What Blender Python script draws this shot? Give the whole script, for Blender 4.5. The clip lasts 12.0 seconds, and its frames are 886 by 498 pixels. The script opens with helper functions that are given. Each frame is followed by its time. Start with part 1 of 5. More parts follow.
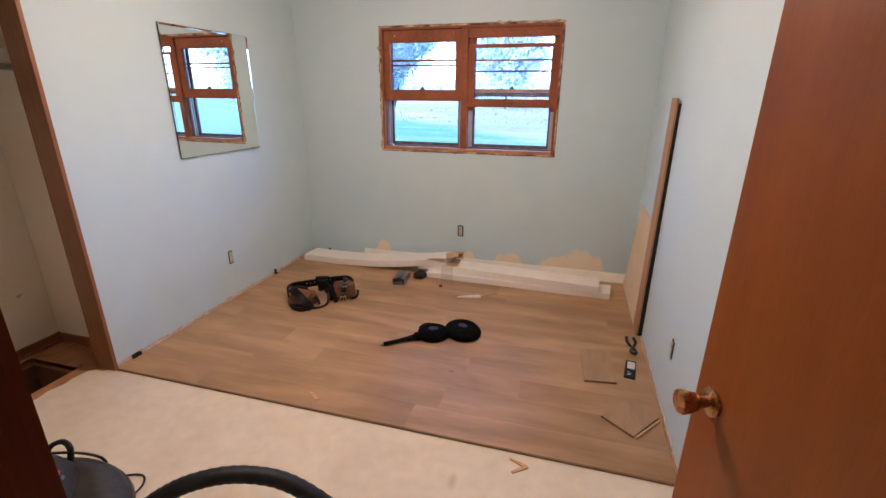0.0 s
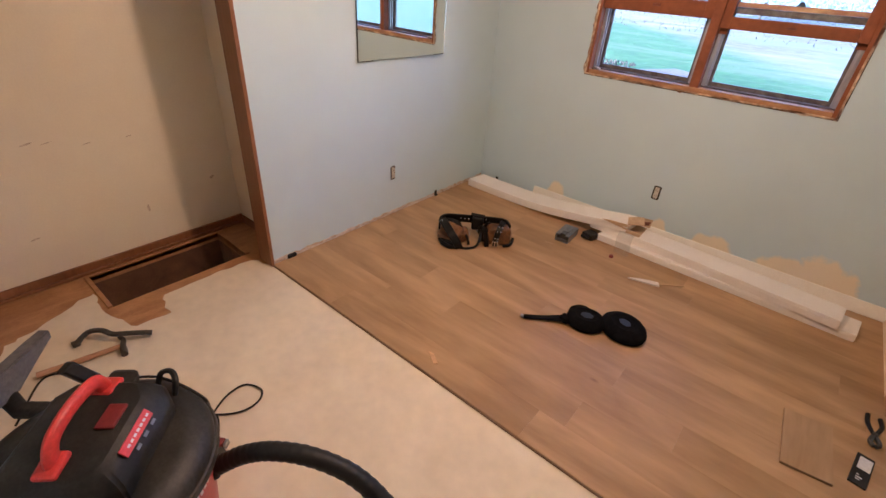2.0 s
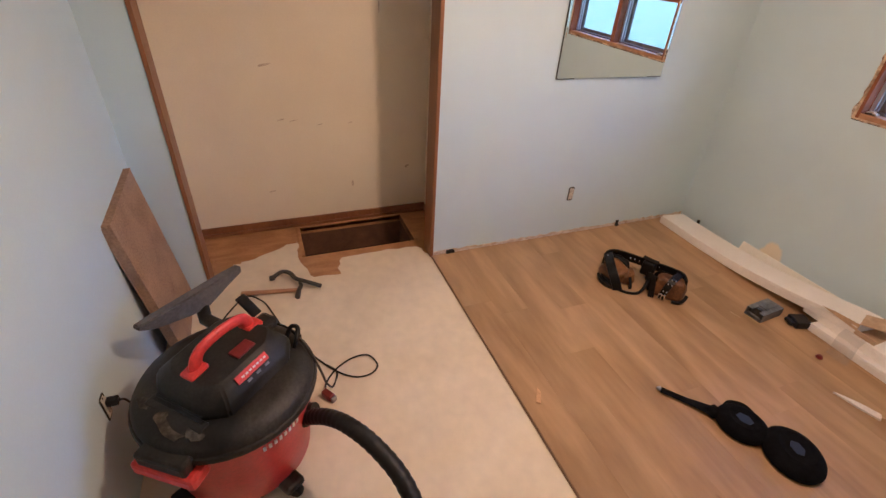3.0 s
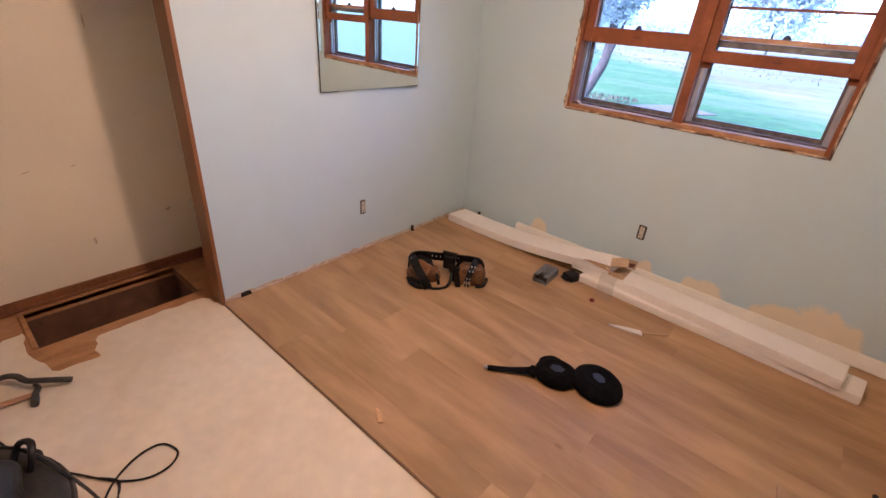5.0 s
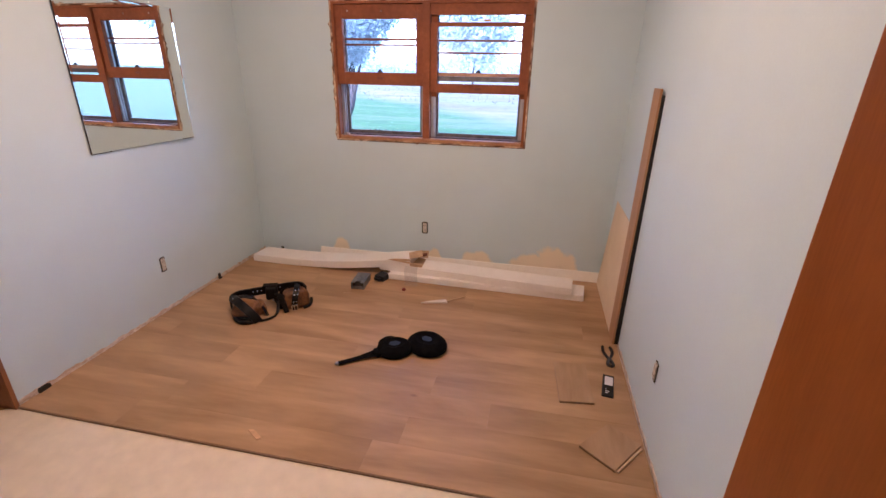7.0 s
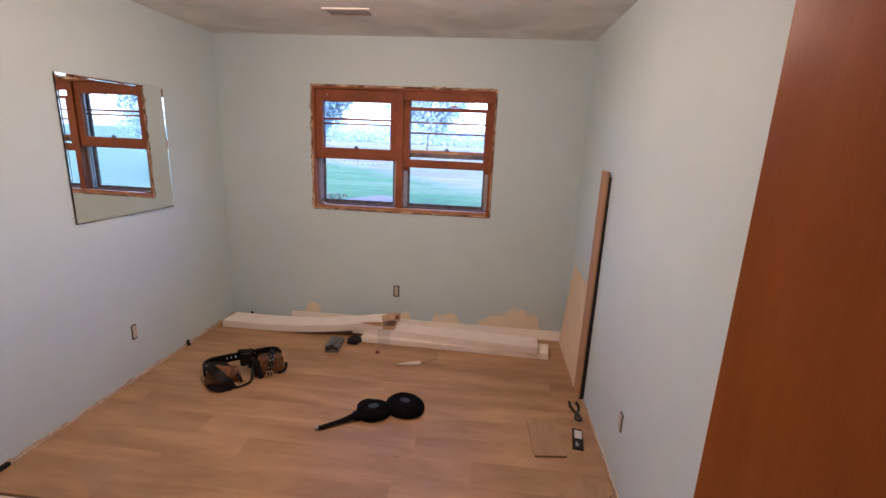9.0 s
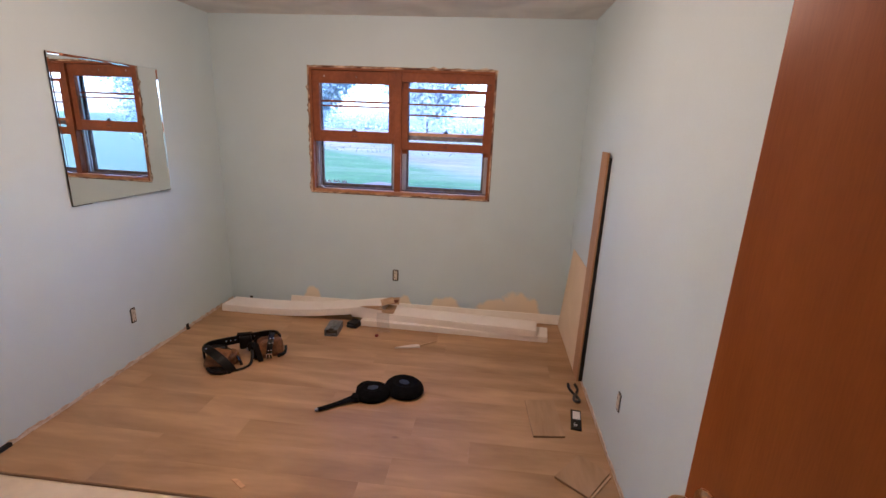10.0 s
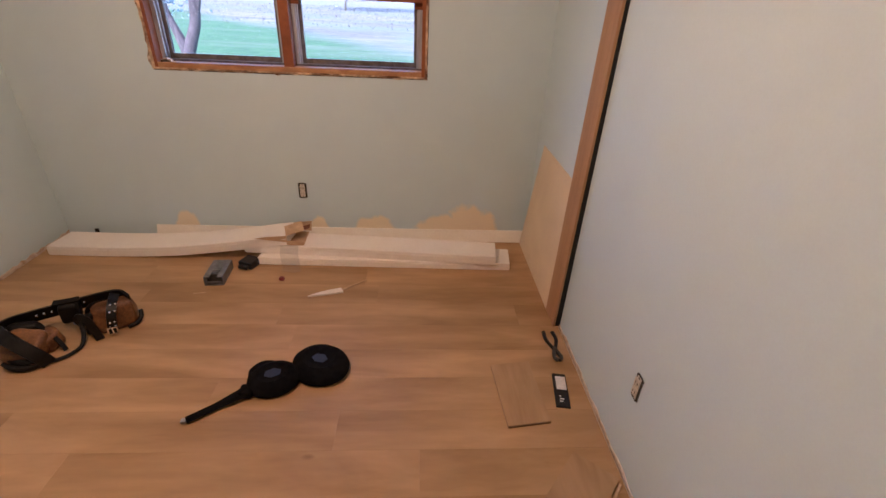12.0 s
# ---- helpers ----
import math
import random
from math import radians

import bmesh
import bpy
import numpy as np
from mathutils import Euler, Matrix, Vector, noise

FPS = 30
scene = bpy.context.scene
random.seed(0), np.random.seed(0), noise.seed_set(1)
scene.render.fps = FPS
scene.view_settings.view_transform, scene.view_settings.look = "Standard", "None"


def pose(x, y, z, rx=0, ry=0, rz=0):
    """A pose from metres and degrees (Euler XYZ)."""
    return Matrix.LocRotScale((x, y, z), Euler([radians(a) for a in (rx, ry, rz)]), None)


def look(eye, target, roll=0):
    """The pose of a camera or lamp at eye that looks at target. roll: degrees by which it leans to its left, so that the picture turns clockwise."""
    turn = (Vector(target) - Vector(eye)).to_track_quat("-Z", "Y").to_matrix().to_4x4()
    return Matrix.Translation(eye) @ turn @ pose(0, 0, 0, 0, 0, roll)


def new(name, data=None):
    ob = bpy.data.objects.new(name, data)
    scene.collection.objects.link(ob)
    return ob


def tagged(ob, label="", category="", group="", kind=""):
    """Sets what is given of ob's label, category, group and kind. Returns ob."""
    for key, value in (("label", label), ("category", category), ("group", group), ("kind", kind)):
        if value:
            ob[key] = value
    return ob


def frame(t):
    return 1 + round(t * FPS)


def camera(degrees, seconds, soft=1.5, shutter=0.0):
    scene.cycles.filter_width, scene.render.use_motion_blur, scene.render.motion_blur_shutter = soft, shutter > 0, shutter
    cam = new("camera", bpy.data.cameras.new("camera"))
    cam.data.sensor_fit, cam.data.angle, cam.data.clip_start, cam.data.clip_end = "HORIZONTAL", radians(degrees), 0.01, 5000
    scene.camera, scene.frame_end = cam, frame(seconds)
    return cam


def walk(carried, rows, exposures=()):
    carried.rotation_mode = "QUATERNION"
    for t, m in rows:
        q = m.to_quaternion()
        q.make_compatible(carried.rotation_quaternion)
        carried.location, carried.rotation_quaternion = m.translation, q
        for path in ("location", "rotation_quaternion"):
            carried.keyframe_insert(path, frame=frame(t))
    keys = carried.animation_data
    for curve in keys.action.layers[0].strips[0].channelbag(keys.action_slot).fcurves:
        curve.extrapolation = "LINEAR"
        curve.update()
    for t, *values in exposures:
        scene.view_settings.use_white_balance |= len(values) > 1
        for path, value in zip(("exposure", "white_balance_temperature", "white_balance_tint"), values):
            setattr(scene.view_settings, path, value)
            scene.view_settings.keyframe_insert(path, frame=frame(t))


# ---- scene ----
cam = camera(89.2, 12.0)
PATH = [
    (0, (2.417, -3.81, 1.531), (1.912, -1.989, 0.874), 0.4),
    (0.5, (2.376, -3.68, 1.518), (2.015, -1.847, 0.806), 2.6),
    (1, (2.411, -3.507, 1.542), (2.007, -1.698, 0.789), 2.7),
    (1.5, (2.373, -3.344, 1.529), (1.937, -1.67, 0.525), 3.2),
    (2, (2.212, -3.31, 1.596), (1.159, -1.968, 0.552), 4.2),
    (2.5, (2.237, -3.19, 1.654), (0.799, -2.339, 0.555), 4.4),
    (2.6, (2.246, -3.161, 1.66), (0.75, -2.415, 0.562), 4.5),
    (2.7, (2.307, -3.106, 1.694), (0.763, -2.477, 0.588), 3.6),
    (4.3, (2.331, -2.981, 1.664), (0.848, -2.006, 0.743), 1.4),
    (4.5, (2.307, -3.0, 1.638), (0.895, -1.91, 0.733), 2.4),
    (5, (2.275, -2.995, 1.569), (1.148, -1.631, 0.638), 4.5),
    (5.5, (2.172, -3.048, 1.525), (1.805, -1.334, 0.561), 0.2),
    (6, (2.247, -3.197, 1.525), (2.131, -1.44, 0.578), 2.1),
    (6.5, (2.357, -3.359, 1.55), (2.022, -1.616, 0.628), 0.3),
    (7, (2.375, -3.475, 1.58), (2.012, -1.652, 0.84), 1.1),
    (7.5, (2.354, -3.593, 1.632), (1.982, -1.694, 1.127), 1.9),
    (9.3, (2.269, -3.681, 1.662), (2.098, -1.746, 1.186), 2.4),
    (9.5, (2.275, -3.675, 1.636), (2.093, -1.744, 1.15), 2.2),
    (10, (2.281, -3.674, 1.628), (2.099, -1.754, 1.098), 2.3),
    (10.5, (2.325, -3.572, 1.572), (2.19, -1.673, 0.956), 2.6),
    (11, (2.394, -3.325, 1.54), (2.381, -1.42, 0.929), 1.7),
    (11.5, (2.309, -3.041, 1.486), (2.314, -1.196, 0.714), 1.5),
    (12, (2.242, -2.705, 1.457), (2.366, -0.965, 0.479), 2.9),
]
EXPOSED = [(0, 3.44, 4530, 20), (1, 3.42, 4620, 22), (2, 3.42, 4900, 23), (4.3, 3.47, 4850, 25), (6, 3.40, 4980, 32), (7, 3.38, 4900, 32), (7.5, 3.22, 4800, 27), (9.5, 3.11, 4780, 27), (10.5, 3.16, 4740, 26), (11.4, 3.22, 4870, 27), (12, 3.18, 5180, 29)]
walk(cam, [(t, look(eye, target, roll)) for t, eye, target, roll in PATH], EXPOSED)
SKY, LAMP, LAMP_RGB, WALL = 0.15, 6.1, (1.0, 0.605, 0.295), (0.565, 0.68, 0.715)

# ---- world and light ----
SUN_EL, SUN_AZ = radians(38), radians(205)
world = bpy.data.worlds.new("world")
scene.world = world
world.use_nodes = True
wn = world.node_tree.nodes
sky = wn.new("ShaderNodeTexSky")
sky.sky_type, sky.sun_disc = "NISHITA", False
sky.sun_elevation, sky.sun_rotation, sky.dust_density, sky.air_density = SUN_EL, SUN_AZ, 2.0, 1.0
world.node_tree.links.new(sky.outputs[0], wn["Background"].inputs[0])
wn["Background"].inputs[1].default_value = SKY
sun = new("sun", bpy.data.lights.new("sun", "SUN"))
sun.data.energy, sun.data.angle, sun.data.color = 0.7, radians(20), (1.0, 0.95, 0.9)
sun.matrix_basis = look((0, 0, 30), (-8 * math.sin(SUN_AZ) + 0, -8 * math.cos(SUN_AZ), 30 - 8 * math.tan(SUN_EL)))
lamp = new("ceiling_bulb", bpy.data.lights.new("ceiling_bulb", "POINT"))
lamp.data.energy, lamp.data.shadow_soft_size, lamp.data.color = LAMP, 0.07, LAMP_RGB
lamp.location = (1.50, -1.78, 2.27)

bowl_lamp = new("ceiling_bowl_glow", bpy.data.lights.new("ceiling_bowl_glow", "AREA"))   # the lit underside of the glass bowl
bowl_lamp.data.shape, bowl_lamp.data.size, bowl_lamp.data.energy, bowl_lamp.data.color = "DISK", 0.26, 0.40, LAMP_RGB
bowl_lamp.location = (1.50, -1.78, 2.325)


# ---- materials ----
def mat(name, c1, c2=None, rough=0.5, metal=0.0, scale=6.0, stretch=(1, 1, 1), bump=0.15, fine=90.0, depth=0.001,
        spread=0.18, spec=0.5, vary=0.0, coat=0.0, fine_mix=0.12):
    m = bpy.data.materials.new(name)
    m.use_nodes = True
    n, l = m.node_tree.nodes, m.node_tree.links
    b = n["Principled BSDF"]
    c2 = c2 or tuple(v * 0.8 for v in c1)
    tc, mp = n.new("ShaderNodeTexCoord"), n.new("ShaderNodeMapping")
    mp.inputs["Scale"].default_value = stretch
    l.new(tc.outputs["Object"], mp.inputs["Vector"])
    info = n.new("ShaderNodeObjectInfo")
    if vary:
        comb = n.new("ShaderNodeVectorMath")
        comb.operation = "SCALE"
        comb.inputs[0].default_value = (37.0, 61.0, 23.0)
        l.new(info.outputs["Random"], comb.inputs["Scale"])
        l.new(comb.outputs[0], mp.inputs["Location"])
    big, small = n.new("ShaderNodeTexNoise"), n.new("ShaderNodeTexNoise")
    big.inputs["Scale"].default_value, big.inputs["Detail"].default_value, big.inputs["Distortion"].default_value = scale, 5, 0.6
    small.inputs["Scale"].default_value, small.inputs["Detail"].default_value = fine, 4
    l.new(mp.outputs[0], big.inputs["Vector"])
    l.new(mp.outputs[0], small.inputs["Vector"])
    rng = n.new("ShaderNodeMapRange")
    rng.inputs["From Min"].default_value, rng.inputs["From Max"].default_value = 0.5 - spread, 0.5 + spread
    l.new(big.outputs["Fac"], rng.inputs["Value"])
    mix = n.new("ShaderNodeMix")
    mix.data_type = "RGBA"
    mix.inputs[6].default_value, mix.inputs[7].default_value = (*c2, 1), (*c1, 1)
    l.new(rng.outputs[0], mix.inputs[0])
    grain = n.new("ShaderNodeMapRange")
    grain.inputs["From Min"].default_value, grain.inputs["From Max"].default_value = 0.3, 0.7
    grain.inputs["To Min"].default_value, grain.inputs["To Max"].default_value = 1 - fine_mix, 1 + fine_mix
    l.new(small.outputs["Fac"], grain.inputs["Value"])
    hsv = n.new("ShaderNodeHueSaturation")
    l.new(mix.outputs[2], hsv.inputs["Color"])
    if vary:
        vr = n.new("ShaderNodeMapRange")
        vr.inputs["To Min"].default_value, vr.inputs["To Max"].default_value = 1 - vary, 1 + vary
        l.new(info.outputs["Random"], vr.inputs["Value"])
        mul = n.new("ShaderNodeMath")
        mul.operation = "MULTIPLY"
        l.new(vr.outputs[0], mul.inputs[0])
        l.new(grain.outputs[0], mul.inputs[1])
        l.new(mul.outputs[0], hsv.inputs["Value"])
    else:
        l.new(grain.outputs[0], hsv.inputs["Value"])
    l.new(hsv.outputs[0], b.inputs["Base Color"])
    rr = n.new("ShaderNodeMapRange")
    rr.inputs["To Min"].default_value, rr.inputs["To Max"].default_value = max(rough - 0.1, 0.02), min(rough + 0.1, 1)
    l.new(big.outputs["Fac"], rr.inputs["Value"])
    l.new(rr.outputs[0], b.inputs["Roughness"])
    b.inputs["Metallic"].default_value, b.inputs["Specular IOR Level"].default_value = metal, spec
    b.inputs["Coat Weight"].default_value, b.inputs["Coat Roughness"].default_value = coat, 0.15
    if bump:
        bp = n.new("ShaderNodeBump")
        bp.inputs["Strength"].default_value, bp.inputs["Distance"].default_value = bump, depth
        l.new(small.outputs["Fac"], bp.inputs["Height"])
        l.new(bp.outputs[0], b.inputs["Normal"])
    return m


def clear(name, colour, rough=0.0, ior=1.45):
    m = bpy.data.materials.new(name)
    m.use_nodes = True
    b = m.node_tree.nodes["Principled BSDF"]
    b.inputs["Base Color"].default_value = (*colour, 1)
    b.inputs["Transmission Weight"].default_value, b.inputs["Roughness"].default_value, b.inputs["IOR"].default_value = 1, rough, ior
    return m


M = {}
M["wall"] = mat("painted_wall", WALL, tuple(v * 0.96 for v in WALL), 0.55, scale=2.5, bump=0.25, fine=160, depth=0.0008, fine_mix=0.015, spec=0.3)
M["closet"] = mat("closet_wall", (0.85, 0.77, 0.60), (0.81, 0.72, 0.55), 0.6, scale=2, bump=0.2, fine=120, fine_mix=0.02, spec=0.3)
M["ceiling"] = mat("ceiling_paint", (0.82, 0.81, 0.78), None, 0.85, scale=3, bump=0.5, fine=220, depth=0.002, fine_mix=0.03, spec=0.2)

M["raw2"] = mat("scraped_paint_edge", (0.74, 0.66, 0.55), (0.48, 0.34, 0.22), 0.85, scale=22, stretch=(1, 1, 2), bump=0.5, fine=160, depth=0.002, spec=0.2)
M["plank"] = mat("oak_laminate", (0.475, 0.300, 0.138), (0.290, 0.170, 0.065), 0.46, scale=1.35, stretch=(0.85, 4.0, 4), bump=0.05, fine=9, depth=0.0005,
                 spread=0.17, vary=0.045, fine_mix=0.06, spec=0.4)


def knots(m, share=0.5):
    """Small dark knots or spots here and there."""
    n, l = m.node_tree.nodes, m.node_tree.links
    b = n["Principled BSDF"]
    src = b.inputs["Base Color"].links[0].from_socket
    mp = next(q for q in n if q.bl_idname == "ShaderNodeMapping")
    flat = n.new("ShaderNodeMapping")
    flat.inputs["Scale"].default_value = (1.3, 0.55, 0.01)
    l.new(mp.outputs[0], flat.inputs["Vector"])
    v = n.new("ShaderNodeTexVoronoi")
    v.inputs["Scale"].default_value = 1.6
    l.new(flat.outputs[0], v.inputs["Vector"])
    r = n.new("ShaderNodeMapRange")
    r.inputs["From Min"].default_value, r.inputs["From Max"].default_value = 0.012, 0.05
    r.inputs["To Min"].default_value, r.inputs["To Max"].default_value = share, 0.0
    l.new(v.outputs["Distance"], r.inputs["Value"])
    x = n.new("ShaderNodeMix")
    x.data_type = "RGBA"
    x.inputs[7].default_value = (0.11, 0.05, 0.02, 1)
    l.new(r.outputs[0], x.inputs[0])
    l.new(src, x.inputs[6])
    l.new(x.outputs[2], b.inputs["Base Color"])


def bare_patches(m, spots, colour):
    """Where paint never covered the plaster: soft lumpy patches on the window wall, given as (x, z, half width, height)."""
    n, l = m.node_tree.nodes, m.node_tree.links
    b = n["Principled BSDF"]
    src = b.inputs["Base Color"].links[0].from_socket
    geo, nz = n.new("ShaderNodeNewGeometry"), n.new("ShaderNodeTexNoise")
    nz.inputs["Scale"].default_value, nz.inputs["Detail"].default_value = 14, 4
    l.new(geo.outputs["Position"], nz.inputs["Vector"])
    total = None
    for x, z, a, h in spots:
        off, sc, ln, add, rng = (n.new(k) for k in ("ShaderNodeVectorMath", "ShaderNodeVectorMath", "ShaderNodeVectorMath", "ShaderNodeMath", "ShaderNodeMapRange"))
        off.operation, sc.operation, ln.operation, add.operation = "SUBTRACT", "MULTIPLY", "LENGTH", "MULTIPLY_ADD"
        off.inputs[1].default_value, sc.inputs[1].default_value = (x, 0, z), (1 / a, 0, 1 / h)
        l.new(geo.outputs["Position"], off.inputs[0])
        l.new(off.outputs[0], sc.inputs[0])
        l.new(sc.outputs[0], ln.inputs[0])
        l.new(nz.outputs["Fac"], add.inputs[0])
        add.inputs[1].default_value = 0.7
        l.new(ln.outputs["Value"], add.inputs[2])
        rng.inputs["From Min"].default_value, rng.inputs["From Max"].default_value = 1.22, 1.42
        rng.inputs["To Min"].default_value, rng.inputs["To Max"].default_value = 1.0, 0.0
        l.new(add.outputs[0], rng.inputs["Value"])
        if total is None:
            total = rng.outputs[0]
        else:
            mx = n.new("ShaderNodeMath")
            mx.operation = "MAXIMUM"
            l.new(total, mx.inputs[0])
            l.new(rng.outputs[0], mx.inputs[1])
            total = mx.outputs[0]
    x = n.new("ShaderNodeMix")
    x.data_type = "RGBA"
    x.inputs[7].default_value = (*colour, 1)
    l.new(total, x.inputs[0])
    l.new(src, x.inputs[6])
    l.new(x.outputs[2], b.inputs["Base Color"])


M["wallwindow"] = mat("painted_window_wall", WALL, tuple(v * 0.96 for v in WALL), 0.55, scale=2.5, bump=0.25, fine=160, depth=0.0008, fine_mix=0.015, spec=0.3)
bare_patches(M["wallwindow"], ((0.765, 0.06, 0.075, 0.135), (1.61, 0.06, 0.06, 0.11), (1.97, 0.05, 0.15, 0.13), (2.43, 0.05, 0.19, 0.15), (2.60, 0.06, 0.19, 0.205)), (0.80, 0.71, 0.54))
knots(M["plank"])
M["offcut"] = mat("oak_offcut", (0.42, 0.272, 0.135), (0.315, 0.195, 0.088), 0.5, scale=2.2, stretch=(5.5, 0.9, 4), bump=0.06, fine=9, depth=0.0005, spread=0.16, fine_mix=0.06, spec=0.35)
M["plank_edge"] = mat("laminate_core", (0.23, 0.145, 0.08), None, 0.8)
M["underlay"] = mat("old_felt_backing", (0.79, 0.695, 0.52), (0.69, 0.585, 0.415), 0.8, scale=2.0, bump=0.15, fine=16, spread=0.24, fine_mix=0.05, spec=0.25)
knots(M["underlay"], 0.24)
M["ply"] = mat("plywood_subfloor", (0.47, 0.25, 0.095), (0.33, 0.155, 0.055), 0.7, scale=5, stretch=(3, 1, 1), bump=0.25, fine=60)
M["pit"] = mat("dark_joists", (0.20, 0.095, 0.042), (0.11, 0.05, 0.024), 0.8, scale=7, stretch=(3, 1, 1))
M["trimwood"] = mat("varnished_trim", (0.27, 0.115, 0.04), (0.17, 0.065, 0.022), 0.4, scale=5, stretch=(1, 1, 0.12), bump=0.15, fine=50, spread=0.25)
M["sash"] = mat("stained_cedar", (0.30, 0.10, 0.032), (0.19, 0.058, 0.018), 0.68, scale=7, stretch=(0.5, 1, 0.5), bump=0.15, fine=60, spread=0.25)
M["sill"] = mat("weathered_sill_wood", (0.52, 0.29, 0.12), (0.28, 0.12, 0.045), 0.5, scale=16, stretch=(0.4, 1, 1), bump=0.4, fine=60, spread=0.2)
M["jambdark"] = mat("dark_stained_jamb", (0.20, 0.055, 0.018), (0.14, 0.035, 0.012), 0.35, scale=5, stretch=(4, 4, 0.3))
M["door"] = mat("varnished_door_veneer", (0.335, 0.100, 0.009), (0.240, 0.066, 0.005), 0.33, scale=2.2, stretch=(6, 6, 0.5), bump=0.08, fine=45, spread=0.3, fine_mix=0.07, spec=0.2)
M["brass"] = mat("worn_brass", (0.62, 0.36, 0.15), (0.45, 0.25, 0.10), 0.28, 1.0, scale=25)
M["steel"] = mat("dull_steel", (0.42, 0.43, 0.44), (0.30, 0.31, 0.32), 0.4, 1.0, scale=30)
M["alu"] = mat("aluminium_track", (0.55, 0.56, 0.58), (0.36, 0.36, 0.37), 0.45, 0.8, scale=18, stretch=(1, 1, 0.2))
M["ventgrey"] = mat("grey_vent_paint", (0.30, 0.28, 0.26), (0.22, 0.20, 0.18), 0.6, scale=20)
M["galv"] = mat("dull_galvanised_steel", (0.26, 0.265, 0.27), (0.14, 0.145, 0.15), 0.5, 0.6, scale=22)
M["storm"] = mat("grimy_storm_frame", (0.20, 0.18, 0.16), (0.10, 0.085, 0.075), 0.6, 0.3, scale=18)
M["rawwood"] = mat("scraped_window_edge", (0.62, 0.44, 0.27), (0.085, 0.033, 0.014), 0.8, scale=13, stretch=(0.6, 1, 0.6), bump=0.5, fine=70, depth=0.002, spread=0.11, fine_mix=0.35)
M["caulk"] = mat("old_caulk", (0.66, 0.56, 0.43), (0.12, 0.055, 0.025), 0.8, scale=17, bump=0.5, fine=90, depth=0.002, spread=0.12, fine_mix=0.3)
M["white"] = mat("white_carton", (0.86, 0.81, 0.74), (0.82, 0.76, 0.68), 0.55, scale=6, bump=0.1, fine_mix=0.02)
M["cream"] = mat("cream_baseboard", (0.88, 0.84, 0.75), (0.85, 0.80, 0.70), 0.45, scale=8, fine_mix=0.03)
M["kraft"] = mat("brown_cardboard", (0.56, 0.39, 0.23), (0.45, 0.30, 0.165), 0.85, scale=20)
M["board"] = mat("pine_board", (0.43, 0.245, 0.112), (0.34, 0.185, 0.08), 0.5, scale=4, stretch=(6, 6, 0.4), fine=60, spec=0.3)
M["tan"] = mat("tan_hardboard", (0.74, 0.61, 0.42), (0.68, 0.55, 0.37), 0.7, scale=5, fine_mix=0.03)
M["osb"] = mat("worn_particle_board", (0.40, 0.25, 0.14), (0.26, 0.15, 0.08), 0.85, scale=6, bump=0.5, fine=110, depth=0.002, spread=0.22, fine_mix=0.22)
M["black"] = mat("black_plastic", (0.006, 0.006, 0.007), (0.011, 0.010, 0.010), 0.5, scale=20, fine_mix=0.2, spec=0.35)
M["blackfab"] = mat("black_fabric", (0.004, 0.004, 0.005), (0.007, 0.007, 0.008), 0.95, scale=30, bump=0.6, fine=300, depth=0.002, spec=0.05)
M["bluepatch"] = mat("blue_grey_gel_cap", (0.007, 0.009, 0.015), (0.004, 0.005, 0.009), 0.5, scale=30)
M["vacblack"] = mat("dusty_black_plastic", (0.006, 0.0058, 0.0055), (0.032, 0.027, 0.022), 0.5, scale=5, spread=0.13, bump=0.2, fine=110, fine_mix=0.3, spec=0.35)
M["vacred"] = mat("red_drum_plastic", (0.50, 0.022, 0.016), (0.42, 0.020, 0.014), 0.35, scale=6, coat=0.1)
M["redbright"] = mat("bright_red_plastic", (0.68, 0.05, 0.03), (0.58, 0.035, 0.022), 0.4, scale=8)
M["reddark"] = mat("dark_red_plastic", (0.20, 0.02, 0.018), None, 0.4)
M["greytool"] = mat("grey_nozzle_plastic", (0.13, 0.12, 0.115), (0.09, 0.083, 0.08), 0.6, scale=15, fine_mix=0.2)
M["dust"] = mat("dust_deposit", (0.075, 0.060, 0.045), (0.02, 0.017, 0.013), 0.95, scale=22, bump=0.5, spread=0.12, fine_mix=0.4)
M["leather"] = mat("tan_leather", (0.275, 0.125, 0.036), (0.070, 0.028, 0.009), 0.5, scale=8, bump=0.5, fine=120, spread=0.18, fine_mix=0.25, spec=0.3)
M["darkleather"] = mat("black_oiled_leather", (0.003, 0.0026, 0.0022), (0.007, 0.0055, 0.0045), 0.42, scale=20, bump=0.3, fine=140, spec=0.22)
M["chrome"] = mat("chrome", (0.80, 0.80, 0.80), None, 0.15, 1.0)
M["iron"] = mat("dark_iron", (0.07, 0.068, 0.062), (0.11, 0.10, 0.09), 0.5, 0.7, scale=30)
M["hickory"] = mat("hammer_handle_wood", (0.46, 0.25, 0.12), (0.34, 0.17, 0.08), 0.5, scale=14, stretch=(1, 0.2, 1))
M["chip"] = mat("fresh_wood_chip", (0.62, 0.38, 0.19), (0.52, 0.30, 0.14), 0.8, scale=30)
M["outlet"] = mat("old_ivory_device", (0.60, 0.55, 0.45), (0.5, 0.45, 0.36), 0.5, scale=40)
# near-black for slots and gaps; on the crawl space it is painted shade
M["slot"] = mat("dark_box_gap", (0.03, 0.026, 0.022), None, 0.9)
M["paper"] = mat("white_label", (0.75, 0.73, 0.70), None, 0.6)
M["pinkfelt"] = mat("pale_scrap", (0.78, 0.70, 0.62), None, 0.7)
M["opal"] = mat("opal_glass", (0.85, 0.83, 0.78), None, 0.3)
M["hall"] = mat("hall_wall", (0.50, 0.44, 0.36), None, 0.7, scale=3, fine_mix=0.02)
